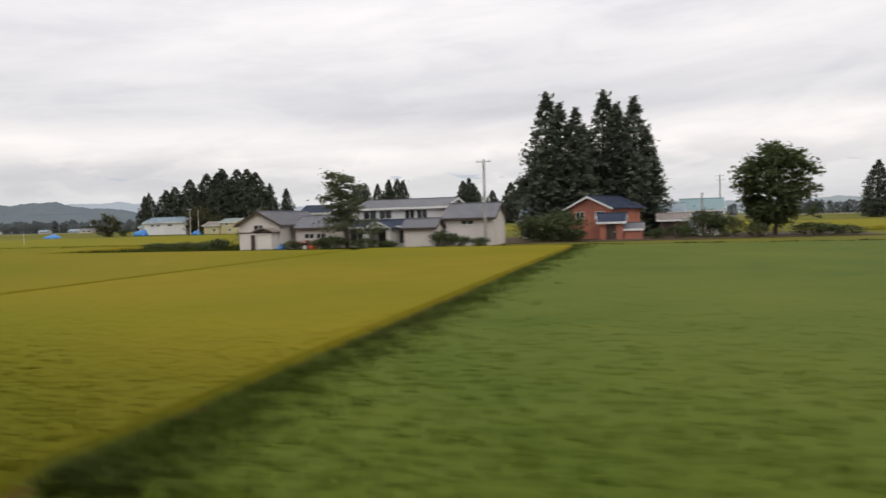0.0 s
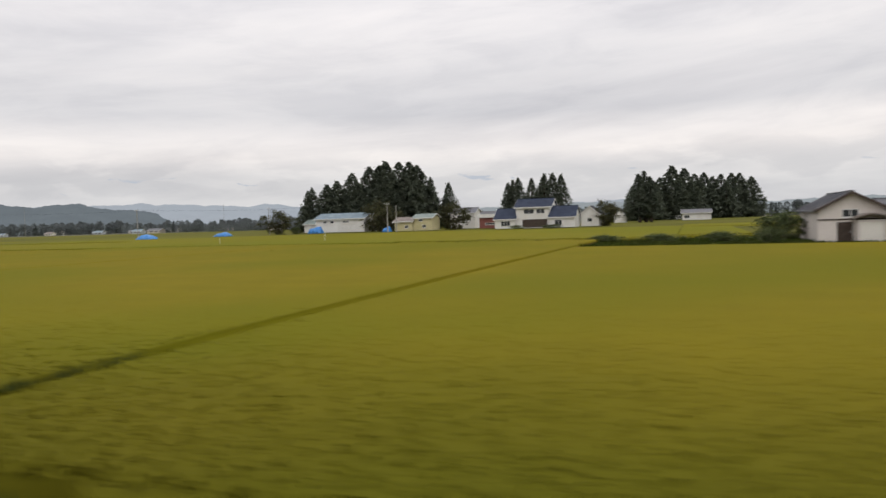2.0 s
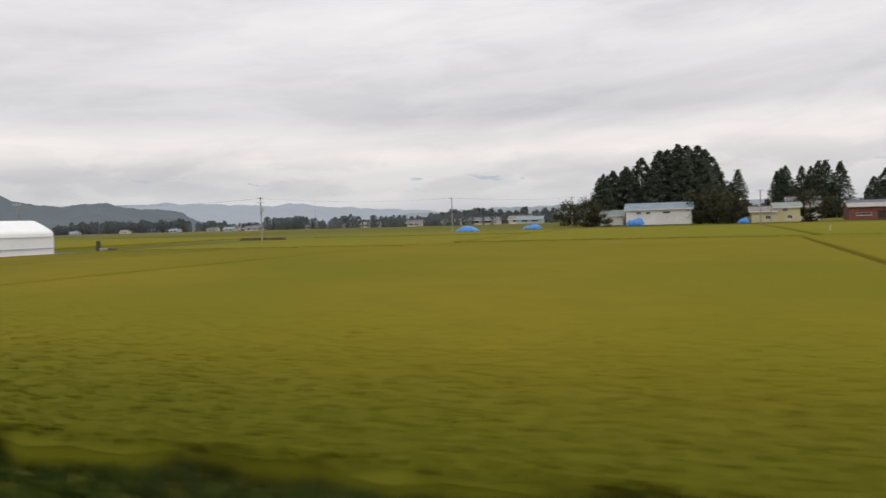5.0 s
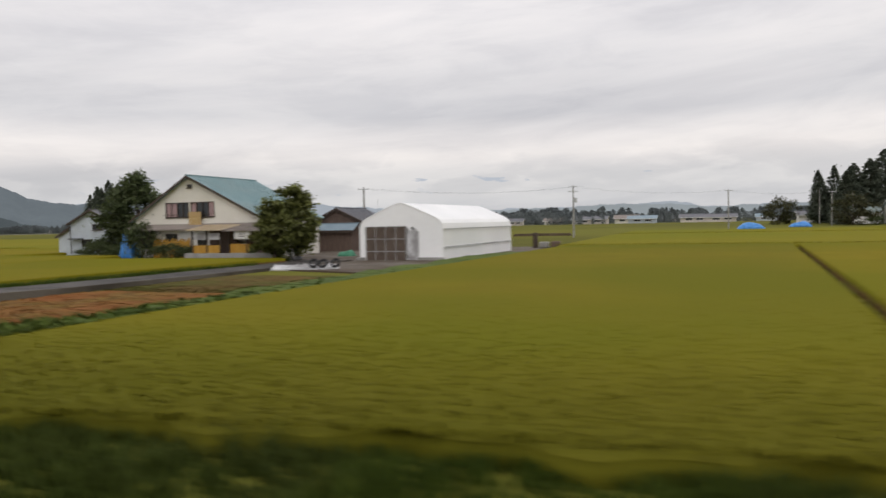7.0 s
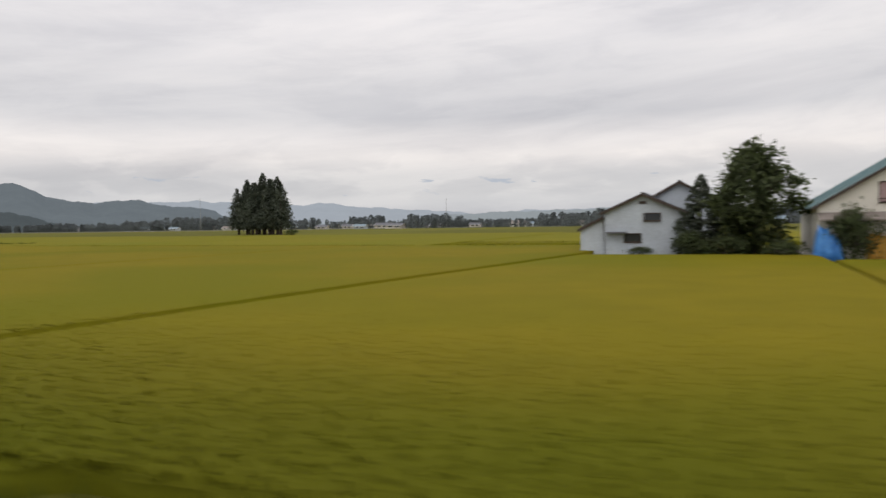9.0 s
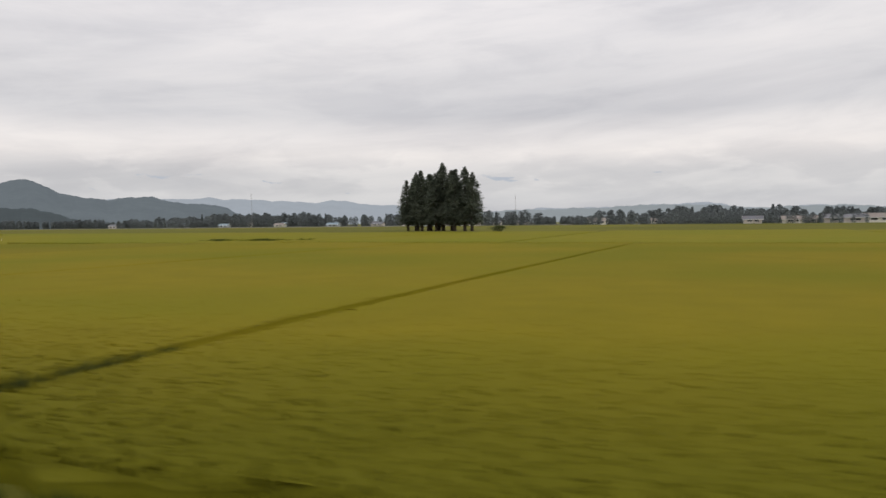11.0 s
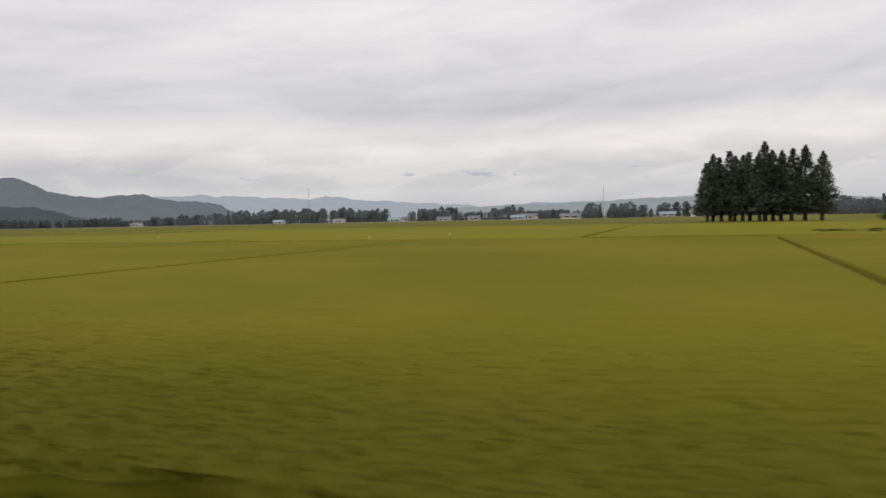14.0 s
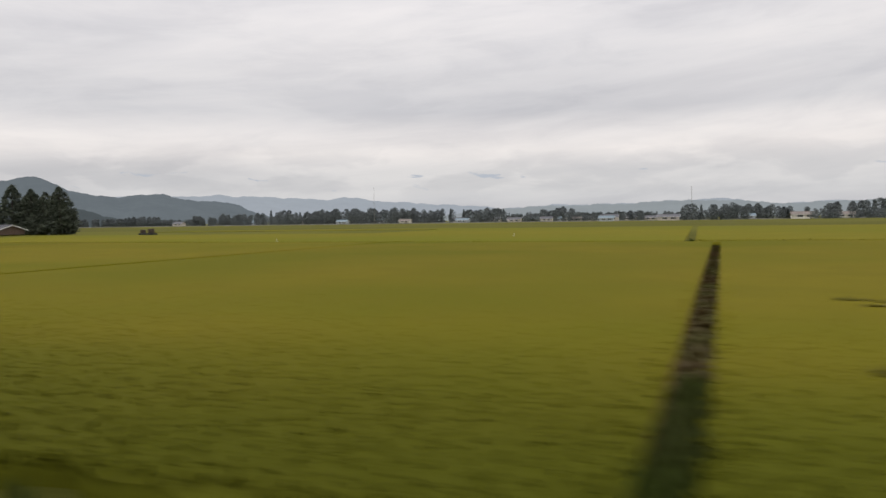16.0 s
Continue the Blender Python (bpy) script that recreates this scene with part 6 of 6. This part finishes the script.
def gh_profile():
    xa, xb = -233.5, -226.1
    mid = (xa + xb) / 2
    half = [(xa, -0.1), (xa, 2.45), (xa + 0.07, 2.8), (xa + 0.28, 3.08), (xa + 0.7, 3.34), (xa + 1.5, 3.70), (mid - 1.0, 4.20), (mid - 0.35, 4.44)]
    return half + [(mid, 4.48)] + [(2 * mid - x, z) for x, z in reversed(half)]


GP = gh_profile()
inner = [(-229.8 + (x + 229.8) * 0.985, z - (0.06 if z > 0 else 0)) for x, z in GP]
shell = prism([(x, 53.2, z) for x, z in GP] + [(x, 53.2, z) for x, z in reversed(inner)], (0, 17.3, 0))
cover = part("film_cover", shell, FILM, gh)
for i in range(1, 12):
    yy = 53.2 + i * 1.44
    hoop = bmesh.new()
    for (xa, za), (xb, zb3) in zip(GP, GP[1:]):
        n = Vector((za - zb3, 0, xb - xa)).normalized()
        prism([(xa + n.x * 0.002, yy, za + n.z * 0.002), (xb + n.x * 0.002, yy, zb3 + n.z * 0.002), (xb + n.x * 0.03, yy, zb3 + n.z * 0.03), (xa + n.x * 0.03, yy, za + n.z * 0.03)], (0, 0.05, 0), hoop)
    bmesh.ops.remove_doubles(hoop, verts=hoop.verts, dist=0.03)
    part("hoop_strap", hoop, FILM, cover)
part("side_band", box(-226.03, -225.98, 53.3, 70.4, 0.85, 0.95), GREYSHEET, gh)
part("side_band", box(-226.03, -225.98, 53.3, 70.4, 2.3, 2.36), GREYSHEET, gh)
def gh_top(x):
    up = [p for p in inner if p[1] > 2.3]
    return float(np.interp(x, [p[0] for p in up], [p[1] for p in up]))


cols = sorted({*(round(p[0], 3) for p in inner), -233.0, -229.3, -228.2})
ff, bf2 = bmesh.new(), bmesh.new()
for xa, xb in zip(cols, cols[1:]):
    mid = (xa + xb) / 2
    lo = 2.62 if -233.0 < mid < -228.2 else -0.1
    la, lb = (lo, lo) if not -229.3 < mid < -228.2 else (2.62, 2.15)
    prism([(xa, 53.24, la), (xb, 53.24, lb), (xb, 53.24, gh_top(xb)), (xa, 53.24, gh_top(xa))], (0, 0.05, 0), ff)
    prism([(xa, 70.44, -0.1), (xb, 70.44, -0.1), (xb, 70.44, gh_top(xb)), (xa, 70.44, gh_top(xa))], (0, 0.05, 0), bf2)
bmesh.ops.remove_doubles(ff, verts=ff.verts, dist=0.001)
bmesh.ops.remove_doubles(bf2, verts=bf2.verts, dist=0.001)
part("front_film", ff, FILM, gh)
part("back_film", bf2, FILM, gh)
dark = part("door", box(-233.0, -229.3, 53.30, 53.33, -0.1, 2.62), surface("brown_mesh_screen", (0.10, 0.075, 0.06), (0.15, 0.115, 0.09), 1.5, 0.9, 0.2, 12.0), gh, "brown mesh sliding door")
for i in range(5):
    xa = -233.0 + i * 0.9125
    part("door_bar", box(xa - 0.018, xa + 0.018, 53.26, 53.298, -0.1, 2.62), GALV, dark)
for z in (0.6, 1.6, 2.58):
    part("door_bar", box(-233.0, -229.3, 53.25, 53.258, z - 0.018, z + 0.018), GALV, dark)
part("side_flap", prism([(-229.25, 53.3, -0.1), (-228.2, 53.3, -0.1), (-228.2, 53.3, 2.15), (-229.25, 53.3, 2.6)], (0, 0.03, 0)), GREYSHEET, gh, "grey sliding flap")
part("base_rail", box(-233.75, -233.0, 53.0, 53.15, -0.1, 0.12), CONCRETE, gh)
part("base_rail", box(-228.2, -225.95, 53.0, 53.15, -0.1, 0.12), CONCRETE, gh)

gh.rotation_euler = (0, 0, -0.055)
gh.location.x += 0.48
for hx, hy, hw, hd, hh, ht in ((-235.0, 42.4, 2.0, 1.3, 0.34, 0.15), (-233.4, 42.2, 2.2, 1.2, 0.40, -0.1), (-231.8, 42.5, 1.5, 1.1, 0.36, 0.25)):
    tarp_heap(hx, hy, hw, hd, hh, "grey-white crumpled sheet weighted with old tyres", GREYSHEET, ht, "plastic_sheet", crumple=0.55)
for x, y, tilt in ((-231.2, 42.0, 66), (-230.5, 42.0, 58), (-232.8, 42.6, 15), (-229.8, 42.4, 66)):
    ty = thing("tyre", x, y, 0.1 if tilt > 40 else 0.4, "old black tyre holding down the sheet", "tyre", "tyres on the sheet")
    tm = bmesh.new()
    R, rr, n1, n2 = 0.26, 0.09, 18, 8
    grid = [[tm.verts.new(Vector((x, y, 0.33 if tilt > 40 else 0.62)) + Matrix.Rotation(radians(tilt), 3, "X") @ Vector(((R + rr * math.cos(b)) * math.cos(a), (R + rr * math.cos(b)) * math.sin(a), rr * math.sin(b)))) for b in [k * math.tau / n2 for k in range(n2)]] for a in [k * math.tau / n1 for k in range(n1)]]
    for i in range(n1):
        for k in range(n2):
            tm.faces.new((grid[i][k], grid[(i + 1) % n1][k], grid[(i + 1) % n1][(k + 1) % n2], grid[i][(k + 1) % n2]))
    part("rubber_ring", tm, RUBBER, ty)
scrap = thing("stone_marker", -223.4, 76.5, -0.1, "dark upright stone with low blocks", "stone")
part("pillar", box(-224.3, -223.8, 76.2, 76.6, -0.1, 1.55, bevel=0.06), DARKWOOD, scrap)
part("block", box(-223.6, -222.6, 76.0, 76.8, -0.1, 0.55, bevel=0.08), CONCRETE, scrap)
part("block", box(-222.4, -221.4, 76.3, 77.0, -0.1, 0.6, bevel=0.1), WALL_BROWN, scrap)


# ---- poles and wires ----
FARMSTEAD = Vector((0, 0, 0))
def utility_pole(x, y, h, label, arms=2, box_on=False, base=None):
    b = lie(y) if base is None else base
    p = thing("utility_pole", x, y, b, label, "utility pole", "utility poles")
    part("pole", tube([(x, y, b - 0.3), (x, y, b + h)], [0.17, 0.10], 10), CONCRETE, p)
    for i in range(arms):
        z = b + h - 0.25 - i * 0.8
        arm = part("crossarm", box(x - 0.8, x + 0.8, y - 0.16, y - 0.08, z - 0.05, z + 0.05), GALV, p)
        for dx in (-0.7, 0.0, 0.7):
            part("insulator", tube([(x + dx, y - 0.12, z + 0.05), (x + dx, y - 0.12, z + 0.22)], [0.05, 0.035], 7), TRIM, arm)
    if box_on:
        part("transformer", tube([(x + 0.38, y, b + h - 2.9), (x + 0.38, y, b + h - 2.1)], [0.24, 0.24], 10), GALV, p)
    return p


POLES = [(-19.8, 75.6, 9.4, 1, False), (8, 150, 10, 2, False), (-135.4, 177.2, 7.8, 1, False), (-133.2, 178.0, 7.2, 0, False), (-180.0, 190, 8.2, 1, False), (-175.6, 190, 7.4, 0, False), (-228.5, 119.7, 8.7, 2, True), (-203.4, 160.8, 8.3, 1, False), (-249.6, 84.4, 7.8, 1, False), (-486, 592, 26, 2, False), (-768, 615, 34, 2, False), (-177.5, 228, 9.5, 0, False), (-648.5, 134, 5.2, 0, False), (3.0, 96, 5.5, 0, False)]
for x, y, h, arms, bx in POLES:
    if h > 1:
        utility_pole(x, y, h, "grey concrete utility pole" + (" with a transformer" if bx else " with crossarms" if arms else ""), arms, bx)


def cable(a, b, sag=0.8):
    c = thing("power_cable", a[0], a[1], a[2], "thin dark overhead power cable", "cable", "overhead cables")
    pts = [Vector(a).lerp(Vector(b), i / 12) - Vector((0, 0, sag * 4 * (i / 12) * (1 - i / 12))) for i in range(13)]
    part("wire", tube(pts, [0.007] * 13, 4), RUBBER, c)


for dx in (-0.7, 0.7):
    cable((-228.5 + dx, 119.6, 8.4), (-203.4 + dx, 160.7, 8.4))
    cable((-228.5 + dx, 119.6, 8.4), (-249.6 + dx, 84.3, 7.5))
    cable((-203.4 + dx, 160.7, 8.4), (-177.5 + dx, 227.9, 9.6))


def marker_post(x, y, h):
    p = thing("marker_post", x, y, lie(y), "thin white marker post among the rice", "post", "white marker posts")
    part("pole", tube([(x, y, lie(y)), (x, y, lie(y) + h * 0.85)], [0.035, 0.03], 8), TRIM, p)
    part("cap", tube([(x, y, lie(y) + h * 0.85), (x, y, lie(y) + h)], [0.045, 0.04], 8), TRIM, p)


for x, y, h in ((-113.4, 101, 2.6), (-505, 100, 0.85), (-451, 95, 0.85), (-530, 78, 0.8), (-460, 88, 0.9), (-133, 101, 1.2)):
    marker_post(x, y, h)
sg = thing("round_sign", -240.9, 52.9, -0.1, "round pale sign on a thin post", "sign")
part("pole", tube([(-240.9, 52.9, -0.1), (-240.9, 52.9, 2.6)], [0.035, 0.035], 8), GALV, sg)
part("disc", tube([(-240.9, 52.86, 2.3), (-240.9, 52.83, 2.3)], [0.38, 0.38], 20), GREYSHEET, sg)
bank_ob = thing("earth_bank", -236, 131, -0.12, "low dark earth bank beside the fields", "bank")
part("mound", prism([(-242, 131, -0.12), (-230.8, 131, -0.12), (-231.3, 131.4, 0.5), (-241.5, 131.4, 0.5)], (0, 1.2, 0)), SOIL, bank_ob)
mach = thing("field_machine", -596.5, 129.5, -0.12, "dark machinery standing at the field edge", "machine")
part("body", box(-598.8, -594.6, 129, 130.4, 0.0, 0.75, bevel=0.12), RUBBER, mach)
part("cab", box(-596.2, -595.2, 129.1, 130.2, 0.77, 1.7, bevel=0.1), DARKWOOD, mach)
part("hopper", box(-598.4, -597.6, 129.1, 130.2, 0.77, 1.5, bevel=0.1), DARKWOOD, mach)


# the plan above is drawn small: set everything to true size
for ob in list(scene.objects):
    if ob.parent is None and ob.type in {"MESH", "EMPTY"}:
        ob.matrix_world = Matrix.Scale(PLAN_SCALE, 4) @ ob.matrix_basis
